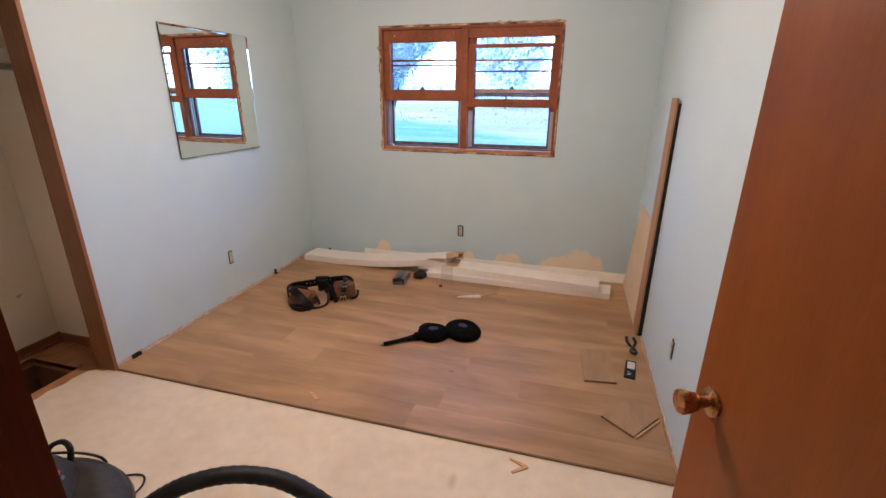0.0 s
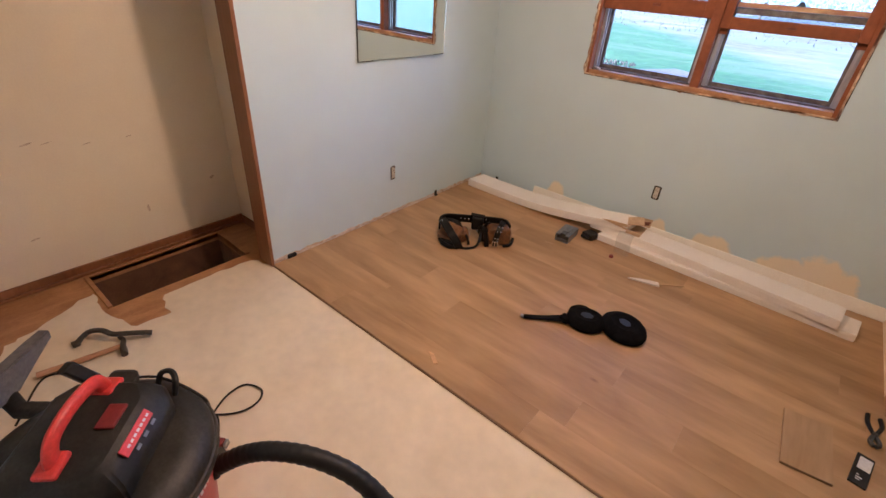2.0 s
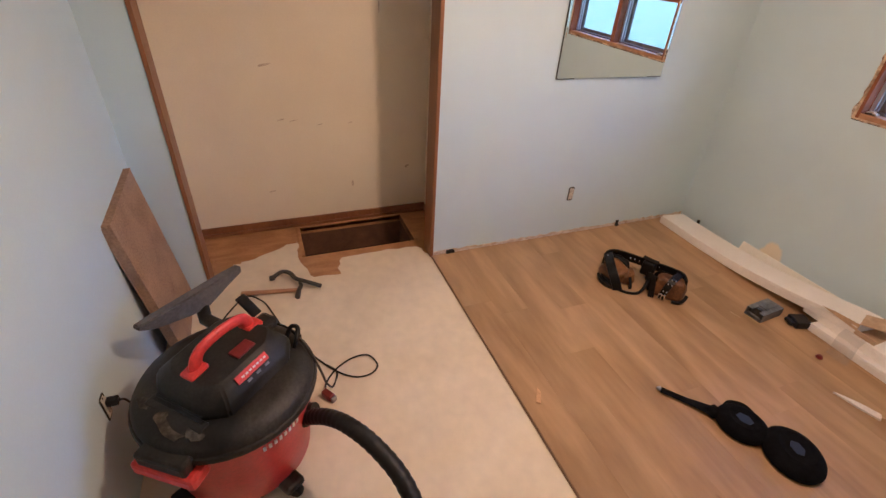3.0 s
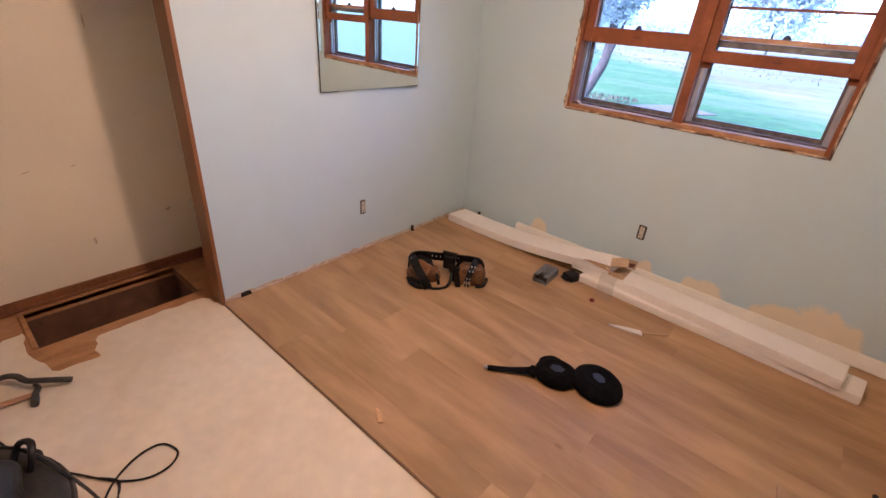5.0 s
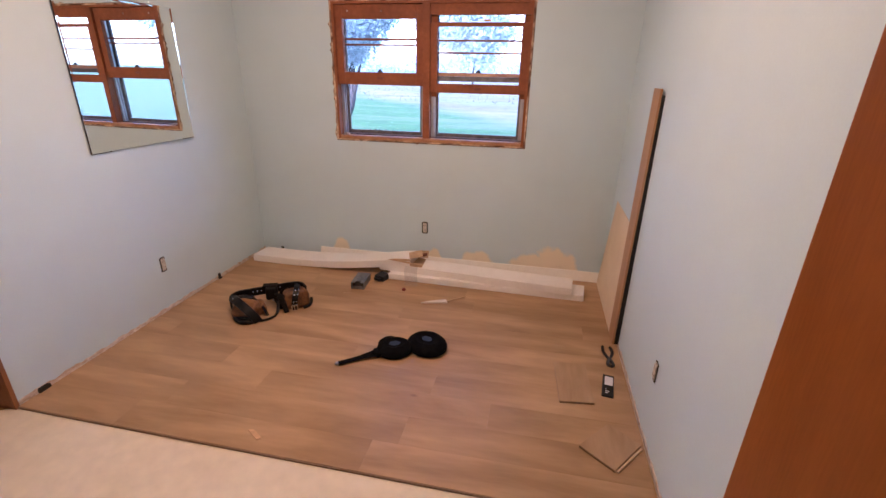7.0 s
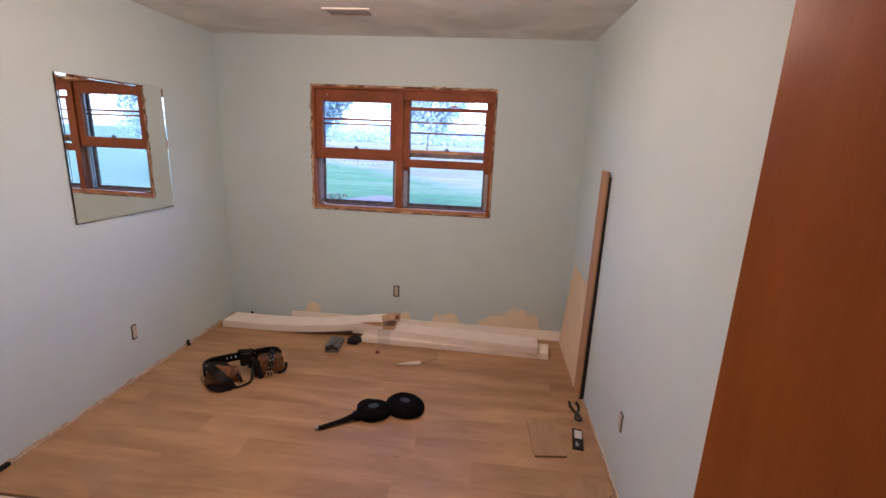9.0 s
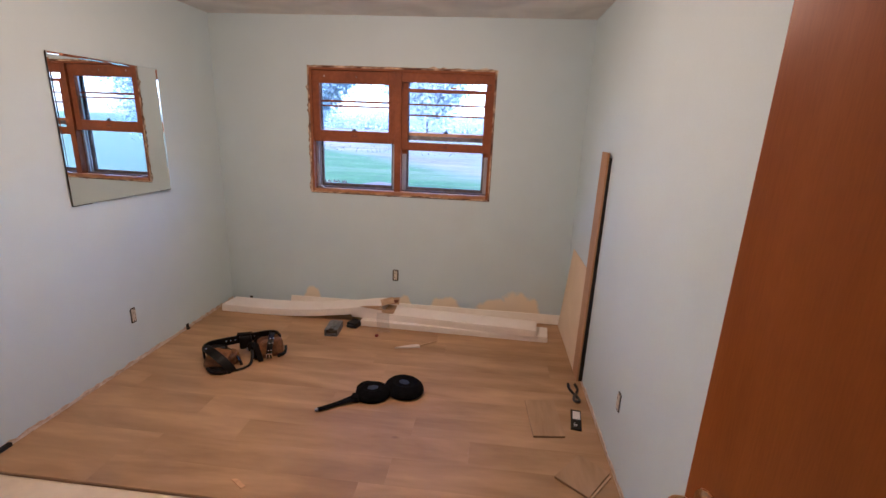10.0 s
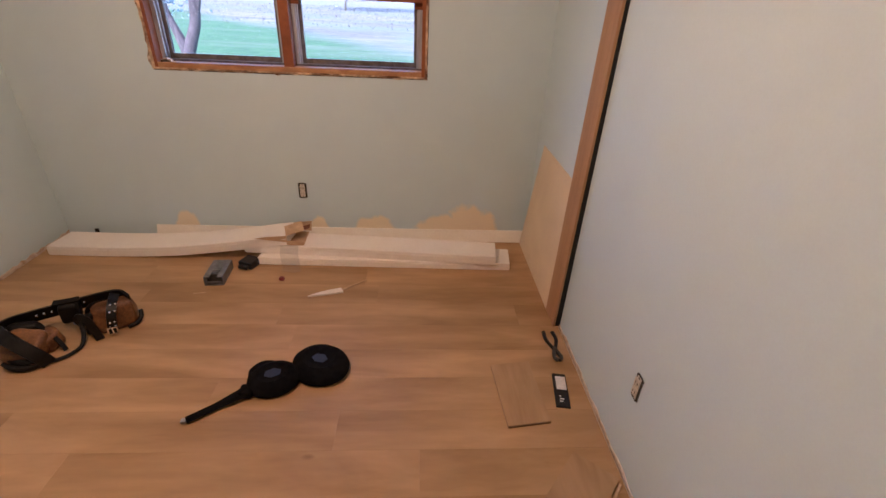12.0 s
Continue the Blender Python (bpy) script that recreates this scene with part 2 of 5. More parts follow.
M["hallfloor"] = mat("hall_floor", (0.22, 0.14, 0.09), None, 0.6)
M["glass"] = clear("window_glass", (0.96, 0.98, 0.98), 0.0, 1.08)
M["film"] = mat("clear_film", (0.55, 0.52, 0.50), None, 0.25)
M["film"].node_tree.nodes["Principled BSDF"].inputs["Alpha"].default_value = 0.20
M["bark"] = mat("bark", (0.075, 0.062, 0.066), (0.038, 0.031, 0.033), 0.95, scale=9, stretch=(2, 2, 0.6), bump=0.8, fine=40, depth=0.01)
# mist is painted into both leaf colours: pale blue-grey, palest for far trees
M["hazed_leaf"] = mat("leaves", (0.33, 0.42, 0.49), (0.26, 0.34, 0.40), 0.7, scale=1.5)
M["hazed_farleaf"] = mat("hazed_far_leaves", (0.52, 0.61, 0.68), (0.46, 0.54, 0.60), 0.8, scale=0.5)
M["drygrass"] = mat("dry_grass", (0.11, 0.10, 0.08), (0.065, 0.06, 0.046), 0.9, scale=2)


def translucent(m, share):
    """Thin leaves let light through."""
    n, l = m.node_tree.nodes, m.node_tree.links
    b, t, x = n["Principled BSDF"], n.new("ShaderNodeBsdfTranslucent"), n.new("ShaderNodeMixShader")
    l.new(b.inputs["Base Color"].links[0].from_socket, t.inputs["Color"])
    x.inputs[0].default_value = share
    l.new(b.outputs[0], x.inputs[1])
    l.new(t.outputs[0], x.inputs[2])
    l.new(x.outputs[0], n["Material Output"].inputs["Surface"])


translucent(M["hazed_leaf"], 0.5)
translucent(M["hazed_farleaf"], 0.5)
M["scuff"] = mat("scuffed_paint", (0.66, 0.55, 0.41), (0.52, 0.41, 0.29), 0.8, scale=60, spread=0.1)
M["clip"] = mat("orange_plastic", (0.7, 0.30, 0.03), None, 0.5)
M["slab"] = mat("weathered_concrete", (0.140, 0.105, 0.092), (0.11, 0.085, 0.076), 0.9, scale=2, bump=0.4)
mirror_m = bpy.data.materials.new("silvered_mirror")
mirror_m.use_nodes = True
mb = mirror_m.node_tree.nodes["Principled BSDF"]
mb.inputs["Base Color"].default_value = (0.86, 0.89, 0.87, 1)
mb.inputs["Metallic"].default_value, mb.inputs["Roughness"].default_value = 1, 0.012
M["mirror"] = mirror_m


def ground_material():
    """Lawn near the house, a gravel track, and a pale rough field beyond, told apart by place; distance haze is painted
    into the field.
    """
    m = bpy.data.materials.new("yard_ground")
    m.use_nodes = True
    n, l = m.node_tree.nodes, m.node_tree.links
    geo, sep = n.new("ShaderNodeNewGeometry"), n.new("ShaderNodeSeparateXYZ")
    l.new(geo.outputs["Position"], sep.inputs[0])
    nz, nf = n.new("ShaderNodeTexNoise"), n.new("ShaderNodeTexNoise")
    nz.inputs["Scale"].default_value, nz.inputs["Detail"].default_value = 0.12, 6
    nf.inputs["Scale"].default_value, nf.inputs["Detail"].default_value = 2.5, 6
    l.new(geo.outputs["Position"], nz.inputs["Vector"])
    l.new(geo.outputs["Position"], nf.inputs["Vector"])
    wob = n.new("ShaderNodeMath")
    wob.operation = "MULTIPLY_ADD"
    l.new(nz.outputs["Fac"], wob.inputs[0])
    wob.inputs[1].default_value = 8.0
    slope = n.new("ShaderNodeMath")
    slope.operation = "MULTIPLY_ADD"
    l.new(sep.outputs["X"], slope.inputs[0])
    slope.inputs[1].default_value = 1.3
    l.new(sep.outputs["Y"], slope.inputs[2])
    l.new(slope.outputs[0], wob.inputs[2])

    def mixed(fac, a, b):
        x = n.new("ShaderNodeMix")
        x.data_type = "RGBA"
        l.new(fac, x.inputs[0])
        for i, v in ((6, a), (7, b)):
            if isinstance(v, tuple):
                x.inputs[i].default_value = (*v, 1)
            else:
                l.new(v, x.inputs[i])
        return x.outputs[2]

    def step(src, lo, hi):
        r = n.new("ShaderNodeMapRange")
        r.inputs["From Min"].default_value, r.inputs["From Max"].default_value = lo, hi
        l.new(src, r.inputs["Value"])
        return r.outputs[0]
    stretch = n.new("ShaderNodeMapping")
    stretch.inputs["Scale"].default_value = (0.10, 0.55, 1)
    stretch.inputs["Rotation"].default_value = (0, 0, radians(24))
    l.new(geo.outputs["Position"], stretch.inputs["Vector"])
    ns = n.new("ShaderNodeTexNoise")
    ns.inputs["Scale"].default_value, ns.inputs["Detail"].default_value = 1.0, 6
    l.new(stretch.outputs[0], ns.inputs["Vector"])
    lawn0 = mixed(step(nf.outputs["Fac"], 0.35, 0.65), (0.014, 0.062, 0.010), (0.030, 0.092, 0.018))
    lawn = mixed(step(ns.outputs["Fac"], 0.50, 0.66), lawn0, (0.070, 0.098, 0.045))
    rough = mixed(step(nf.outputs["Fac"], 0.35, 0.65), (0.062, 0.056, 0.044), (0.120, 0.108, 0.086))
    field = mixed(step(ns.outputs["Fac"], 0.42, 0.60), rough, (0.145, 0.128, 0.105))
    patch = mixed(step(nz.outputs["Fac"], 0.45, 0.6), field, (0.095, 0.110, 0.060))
    # painted haze: the field colour pales from y 45 to 130
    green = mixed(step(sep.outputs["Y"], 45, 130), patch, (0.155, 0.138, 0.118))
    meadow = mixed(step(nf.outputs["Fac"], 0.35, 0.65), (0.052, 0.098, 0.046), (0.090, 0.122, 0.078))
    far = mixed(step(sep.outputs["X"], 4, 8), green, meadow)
    col = mixed(step(wob.outputs[0], 21, 25), lawn, far)
    l.new(col, n["Principled BSDF"].inputs["Base Color"])
    n["Principled BSDF"].inputs["Roughness"].default_value = 0.95
    bp = n.new("ShaderNodeBump")
    bp.inputs["Strength"].default_value, bp.inputs["Distance"].default_value = 0.6, 0.05
    l.new(nf.outputs["Fac"], bp.inputs["Height"])
    l.new(bp.outputs[0], n["Principled BSDF"].inputs["Normal"])
    return m


M["ground"] = ground_material()


# ---- mesh helpers ----
def box(bm, x0, x1, y0, y1, z0, z1, m=None, bevel=0.0):
    mm = Matrix.LocRotScale(((x0 + x1) / 2, (y0 + y1) / 2, (z0 + z1) / 2), None, (abs(x1 - x0), abs(y1 - y0), abs(z1 - z0)))
    vs = bmesh.ops.create_cube(bm, size=1, matrix=(m or Matrix()) @ mm)["verts"]
    if bevel:
        es = list({e for v in vs for e in v.link_edges})
        bmesh.ops.bevel(bm, geom=es, offset=bevel, segments=2, affect="EDGES", profile=0.5)
    return bm


def boxes(*rows, bevel=0.0):
    bm = bmesh.new()
    for r in rows:
        box(bm, *r, bevel=bevel)
    return bm


def lathe(profile, seg=32, m=None, bm=None):
    bm = bm or bmesh.new()
    m = m or Matrix()
    rings = []
    for r, z in profile:
        if r < 1e-5:
            rings.append([bm.verts.new(m @ Vector((0, 0, z)))])
        else:
            rings.append([bm.verts.new(m @ Vector((r * math.cos(2 * math.pi * i / seg), r * math.sin(2 * math.pi * i / seg), z))) for i in range(seg)])
    for a, b in zip(rings, rings[1:]):
        for i in range(seg):
            j = (i + 1) % seg
            if len(a) == 1 and len(b) == 1:
                continue
            if len(a) == 1:
                bm.faces.new((a[0], b[j], b[i]))
            elif len(b) == 1:
                bm.faces.new((a[i], a[j], b[0]))
            else:
                bm.faces.new((a[i], a[j], b[j], b[i]))
    for ring, flip in ((rings[0], True), (rings[-1], False)):
        if len(ring) > 2:
            bm.faces.new(ring[::-1] if flip else ring)
    bmesh.ops.recalc_face_normals(bm, faces=bm.faces)
    return bm


def curve(pts, n=6):
    """A smooth line through the points."""
    p = [Vector(q) for q in pts]
    p = [p[0] * 2 - p[1]] + p + [p[-1] * 2 - p[-2]]
    out = []
    for a, b, c, d in zip(p, p[1:], p[2:], p[3:]):
        for i in range(n):
            t = i / n
            out.append(0.5 * (2 * b + (c - a) * t + (2 * a - 5 * b + 4 * c - d) * t * t + (3 * b - a - 3 * c + d) * t ** 3))
    return out + [p[-2]]


def tube(pts, r, seg=8, bm=None, flat=1.0, up=None):
    """A tube along the points; r is one radius or a function of 0..1; flat squeezes it along the up side."""
    bm = bm or bmesh.new()
    pts = [Vector(p) for p in pts]
    side, rings = None, []
    for i, p in enumerate(pts):
        d = (pts[min(i + 1, len(pts) - 1)] - pts[max(i - 1, 0)]).normalized()
        if up is not None:
            side = d.cross(Vector(up)).normalized()
        elif side is None:
            side = d.orthogonal().normalized()
        else:
            side = (side - d * side.dot(d)).normalized()
        top = side.cross(d).normalized()
        rad = r(i / (len(pts) - 1)) if callable(r) else r
        rings.append([bm.verts.new(p + side * rad * math.cos(a) + top * rad * flat * math.sin(a)) for a in (2 * math.pi * k / seg for k in range(seg))])
    for a, b in zip(rings, rings[1:]):
        for i in range(seg):
            bm.faces.new((a[i], a[(i + 1) % seg], b[(i + 1) % seg], b[i]))
    bm.faces.new(rings[0][::-1])
    bm.faces.new(rings[-1])
    bmesh.ops.recalc_face_normals(bm, faces=bm.faces)
    return bm


def slab(outline, lo, hi, m=None, bm=None):
    """A flat piece with this outline, from lo to hi along its normal."""
    bm = bm or bmesh.new()
    m = m or Matrix()
    a = [bm.verts.new(m @ Vector((x, y, lo))) for x, y in outline]
    b = [bm.verts.new(m @ Vector((x, y, hi))) for x, y in outline]
    n = len(a)
    bm.faces.new(a[::-1])
    bm.faces.new(b)
    for i in range(n):
        bm.faces.new((a[i], a[(i + 1) % n], b[(i + 1) % n], b[i]))
    bmesh.ops.recalc_face_normals(bm, faces=bm.faces)
    return bm


def part(name, bm, material, parent=None, label="", smooth=False):
    me = bpy.data.meshes.new(name)
    bm.to_mesh(me)
    bm.free()
    me.materials.append(material)
    if smooth:
        me.shade_smooth()
        me.set_sharp_from_angle(angle=radians(38))
    ob = new(name, me)
    if parent is not None:
        ob.parent = parent
    if label:
        tagged(ob, label)
    return ob


def struct(name, bm, material, label, category="", smooth=False):
    return tagged(part(name, bm, material, smooth=smooth), label, category or name.split("_")[0], kind="structure")


def thing(name, label, category, m=None, group=""):
    ob = tagged(new(name), label, category, group)
    ob.empty_display_size = 0.05
    if m is not None:
        ob.matrix_basis = m
    return ob


# yz-plane outlines (for things on the side walls) and xz-plane outlines (for the window wall)
def on_x(x, sign=1):
    return Matrix(((0, 0, sign, x), (1, 0, 0, 0), (0, 1, 0, 0), (0, 0, 0, 1)))


def on_y(y, sign=1):
    return Matrix(((1, 0, 0, 0), (0, 0, sign, y), (0, 1, 0, 0), (0, 0, 0, 1)))


# ---- the room: plan ----
W, H = 2.99, 2.41            # width and height of the room
SOUTH, CL0, CL1 = -3.69, -3.505, -2.157   # wall with the door; closet opening
CB, HEAD = -0.66, 2.06      # back of the closet; its head
EDGE = -2.170                # edge of the laid planks
WX0, WX1, WZ0, WZ1 = 0.795, 2.292, 1.045, 2.045   # window opening
DX0, DX1 = 2.157, 2.965     # doorway
T = 0.12

struct("wall_left", boxes((-T, 0, CL1, 0.15, 0, H), (-T, 0, CL0, CL1, HEAD, H), (-T, 0, SOUTH, CL0, 0, H)), M["wall"],
       "pale blue-green painted wall with a closet opening", "wall")
struct("wall_window", boxes((0, WX0, 0, 0.15, 0, H), (WX1, W, 0, 0.15, 0, H), (WX0, WX1, 0, 0.15, 0, WZ0), (WX0, WX1, 0, 0.15, WZ1, H)), M["wallwindow"],
       "pale blue-green painted wall with bare tan patches under the window", "wall")
struct("wall_right", boxes((W, W + T, SOUTH, 0.15, 0, H)), M["wall"], "pale painted wall with a scuffed lower edge", "wall")
struct("wall_door", boxes((-T, DX0 - 0.02, SOUTH - T, SOUTH, 0, H), (DX0 - 0.02, DX1 + 0.02, SOUTH - T, SOUTH, 2.06, H), (DX1 + 0.02, W + T, SOUTH - T, SOUTH, 0, H)),
       M["wall"], "pale blue painted wall with the doorway", "wall")
struct("ceiling", boxes((-T - 0.7, W + T, SOUTH - T, 0.15, H, H + 0.1)), M["ceiling"], "white textured ceiling with a small register")
struct("wall_closet_back", boxes((CB - 0.1, CB, SOUTH - T, -1.9, -0.5, H)), M["closet"], "cream closet back wall with scuff marks", "wall")
struct("wall_closet_north", boxes((CB, -T, -2.0, -1.9, -0.5, H)), M["closet"], "cream closet side wall", "wall")
struct("wall_closet_south", boxes((CB, -T, SOUTH - T, SOUTH, -0.5, H)), M["closet"], "cream closet side wall", "wall")
struct("closet_wall_lining", boxes((-T - 0.004, -T, CL1, -2.0, 0, H), (-T - 0.004, -T, SOUTH, CL0, 0, H), (-T - 0.004, -T, CL0, CL1, HEAD, H)), M["closet"],
       "cream inner face of the closet front", "wall")

# subfloor with the open hatch in the closet
HX0, HX1, HY0, HY1 = -0.60, -0.235, -2.955, -2.215
floor = struct("floor", boxes((HX1, W, SOUTH, 0, -0.05, -0.004), (CB, HX0, SOUTH, -2.0, -0.05, -0.004), (HX0, HX1, SOUTH, HY0, -0.05, -0.004),
                              (HX0, HX1, HY1, -2.0, -0.05, -0.004), (DX0, DX1, SOUTH - T, SOUTH, -0.05, -0.004)), M["ply"],
               "plywood subfloor, bare in the closet, with an open hatch")
def shaft(lo, hi):
    return ((HX0 - 0.04, HX0, HY0 - 0.04, HY1 + 0.04, lo, hi), (HX1, HX1 + 0.04, HY0 - 0.04, HY1 + 0.04, lo, hi), (HX0, HX1, HY0 - 0.04, HY0, lo, hi), (HX0, HX1, HY1, HY1 + 0.04, lo, hi))


struct("hatch_pit", boxes(*shaft(-0.24, -0.05)), M["pit"], "joist-lined shaft under the closet hatch", "pit")
# the shaft's deep shade is put into the colour: near-black below the joist wood
struct("hatch_crawlspace", boxes(*shaft(-0.9, -0.24), (HX0 - 0.04, HX1 + 0.04, HY0 - 0.04, HY1 + 0.04, -0.94, -0.9)), M["slot"], "crawl space below the joists, its shade painted near black", "pit")
struct("hatch_rim", boxes((HX0 - 0.02, HX0, HY0 - 0.022, HY1 + 0.022, -0.03, 0.006), (HX0, HX1, HY0 - 0.022, HY0, -0.03, 0.006),
                          (HX0, HX1, HY1, HY1 + 0.03, -0.03, 0.006), bevel=0.002), M["ply"], "worn plywood rim of the floor hatch", "trim")
torn = [(W, EDGE - 0.6), (W, 0.0), (0.0, 0.0), (0.0, CL1), (-0.03, -2.17), (-0.145, -2.225), (-0.17, -2.42), (-0.16, -2.6), (-0.155, -2.735), (-0.07, -2.765), (0.02, -2.77),
        (0.012, -2.85), (0.01, -2.93), (-0.09, -2.96), (-0.21, -3.0), (-0.33, -3.0), (-0.42, -2.99), (-0.41, -3.06), (-0.33, -3.2), (-0.28, -3.3), (-0.26, -3.39),
        (-0.1, -3.45), (0.0, -3.52), (0.0, SOUTH), (DX0, SOUTH), (DX0, SOUTH - T), (DX1, SOUTH - T), (DX1, SOUTH), (W, SOUTH)]
rag = random.Random(3)
edge = []
for (xa, ya), (xb, yb) in zip(torn, torn[1:] + torn[:1]):
    edge.append((xa, ya))
    if 4 <= len(edge) <= 60 and xa < 0.03 and xb < 0.03 and max(ya, yb) < -2.15 and min(ya, yb) > -3.5:
        for k in (0.33, 0.66):
            edge.append((xa + (xb - xa) * k + rag.uniform(-0.012, 0.012), ya + (yb - ya) * k + rag.uniform(-0.012, 0.012)))
struct("underlay", slab(edge, -0.004, 0.0), M["underlay"], "stained off-white old sheet flooring with a torn edge", "flooring")

# hall behind the camera
struct("wall_hall", boxes((1.2, 1.3, -5.2, SOUTH - T, 0, H), (3.6, 3.7, -5.2, SOUTH - T, 0, H), (1.2, 3.7, -5.3, -5.2, 0, H), (W + T, 3.7, SOUTH - T, SOUTH - T + 0.1, 0, H)),
       M["hall"], "plain beige hall wall behind the door", "wall")
struct("floor_hall", boxes((1.2, 3.7, -5.3, SOUTH - T, -0.05, -0.001)), M["hallfloor"], "brown hall floor", "floor")
struct("ceiling_hall", boxes((1.2, 3.7, -5.3, SOUTH - T, H, H + 0.1)), M["ceiling"], "plain white hall ceiling", "ceiling")

# raw strip where the skirting was taken off
def ragged(length, lo, hi, step, seed):
    r = random.Random(seed)
    n = int(length / step)
    return [(i * length / n, r.uniform(lo, hi)) for i in range(n + 1)]


top = ragged(-CL1 - 0.004, 0.026, 0.040, 0.03, 5)
struct("raw_edge_left", slab([(CL1 + 0.002, 0.0)] + [(CL1 + 0.002 + a, z) for a, z in top] + [(0.0, 0.0)], 0.0, 0.004, on_x(0)), M["raw2"],
       "strip of scraped bare plaster where skirting was removed", "trim")
top = ragged(2.75, 0.010, 0.030, 0.04, 6)
struct("raw_edge_right", slab([(-2.76, 0.0)] + [(-2.76 + a, z) for a, z in top] + [(0.0, 0.0)], -0.004, 0.0, on_x(W)), M["raw2"],
       "thin strip of scraped bare plaster at the wall base", "trim")


for y, z, w, h in ((-3.024, 1.094, 0.07, 0.012), (-2.973, 0.765, 0.06, 0.008), (-2.90, 0.755, 0.05, 0.004), (-2.537, 0.722, 0.03, 0.005), (-2.738, 0.72, 0.04, 0.004), (-3.093, 0.281, 0.05, 0.007), (-2.145, 0.374, 0.03, 0.02),
                   (-2.547, 0.281, 0.014, 0.05), (-2.36, 1.531, 0.08, 0.006), (-2.325, 1.409, 0.008, 0.06)):
    wob = [1 + 0.5 * noise.noise(Vector((k * 0.7, y * 9, z * 7))) for k in range(14)]
    struct("scuff_mark", slab([(y + w / 2 * math.cos(k * math.pi / 7) * wob[k], z + h / 2 * math.sin(k * math.pi / 7) * wob[(k + 5) % 14] + 0.1 * w * math.cos(k * math.pi / 7)) for k in range(14)], 0.0, 0.0008, on_x(CB)),
           M["scuff"], "faint brown scuff on the closet wall", "scuff")

# ---- window ----
win = tagged(new("window_1"), "double wooden sash window with both lower sashes raised", "window", kind="structure")
J = 0.03
M["sash"].node_tree.nodes["Principled BSDF"].inputs["Specular IOR Level"].default_value = 0.35
part("window_frame", boxes((WX0, WX0 + J, -0.004, 0.15, WZ0, WZ1), (WX1 - J, WX1, -0.004, 0.15, WZ0, WZ1), (WX0 + J, WX1 - J, -0.004, 0.15, WZ1 - 0.028, WZ1)), M["sash"], win)
part("scraped_edge", boxes((WX0, WX0 + 0.013, -0.0065, -0.004, WZ0, WZ1), (WX1 - 0.011, WX1, -0.0065, -0.004, WZ0, WZ1), (WX0 + 0.013, WX1 - 0.011, -0.0065, -0.004, WZ1 - 0.012, WZ1), (WX0 + 0.013, WX1 - 0.011, -0.0085, -0.006, WZ0, WZ0 + 0.009)), M["rawwood"], win, "scraped raw outer edge of the frame")
# dark strips laid on the wall as the casing's shadow line; no real gap
part("shadow_gap", boxes((WX1, WX1 + 0.005, -0.002, 0.0, WZ0 - 0.006, WZ1), (WX0, WX1, -0.002, 0.0, WZ0 - 0.006, WZ0), (WX0 + 0.2, WX1, -0.002, 0.0, WZ1, WZ1 + 0.004)), M["slot"], win, "dark strips standing in for the shade between casing and wall")
part("mullion", boxes((1.503, 1.557, -0.002, 0.15, WZ0 + 0.02, WZ1 - 0.028), bevel=0.003), M["sash"], win)
part("window_sill", boxes((WX0 + J, WX1 - J, -0.006, 0.058, WZ0, WZ0 + 0.036), bevel=0.003), M["sill"], win, "worn orange-brown wooden sill")
part("outer_sill", boxes((WX0 + J, 1.503, 0.06, 0.20, WZ0, WZ0 + 0.045), (1.557, WX1 - J, 0.06, 0.20, WZ0, WZ0 + 0.045)), M["storm"], win, "grimy outer sill")


def sash_latch(x, y, z, parent):
    lift = lathe([(0.0, 0.0), (0.022, 0.0), (0.018, 0.009), (0.009, 0.020), (0.0, 0.024)], 12, pose(x, y, z))
    part("sash_latch", lift, M["iron"], parent, "dark sash latch", True)


def sash(x0, x1, z0, z1, y, rail_b, rail_t, stile, bars=(), latch=True):
    s = part("sash", boxes((x0, x0 + stile, y, y + 0.036, z0, z1), (x1 - stile, x1, y, y + 0.036, z0, z1), (x0 + stile, x1 - stile, y, y + 0.036, z0, z0 + rail_b),
                           (x0 + stile, x1 - stile, y, y + 0.036, z1 - rail_t, z1), bevel=0.003), M["sash"], win)
    g = part("pane", boxes((x0 + stile, x1 - stile, y + 0.016, y + 0.019, z0 + rail_b, z1 - rail_t)), M["glass"], s)
    g.visible_shadow = False
    for z, h in bars:
        part("sash_bar", boxes((x0 + stile, x1 - stile, y + 0.008, y + 0.03, z, z + h)), M["jambdark"], s)
    cx = (x0 + x1) / 2
    if latch:
        sash_latch(cx, y + 0.004, z0 + rail_b, s)
    part("finger_pull", boxes((cx - 0.025, cx + 0.025, y - 0.004, y, z0 + rail_b * 0.45, z0 + rail_b * 0.62), bevel=0.0015), M["jambdark"], s)
    return s


sash(WX0 + J, 1.503, 1.465, 2.014, 0.020, 0.090, 0.094, 0.055)
for x in (0.925, 1.19):
    part("screw_hole", lathe([(0.0, 0.0), (0.008, 0.0), (0.006, 0.003), (0.0, 0.003)], 10, pose(x, 0.020, 1.972, 90)), M["caulk"], win, "pale filled screw hole")
sash(1.557, WX1 - J, 1.422, 1.897, 0.020, 0.064, 0.026, 0.050, latch=False)
part("head_rail", boxes((1.557, WX1 - J, 0.014, 0.060, 1.945, WZ1 - 0.028), (1.557, 1.600, 0.058, 0.061, 1.39, 1.945), (WX1 - J - 0.04, WX1 - J, 0.058, 0.061, 1.39, 1.945)), M["sash"], win)


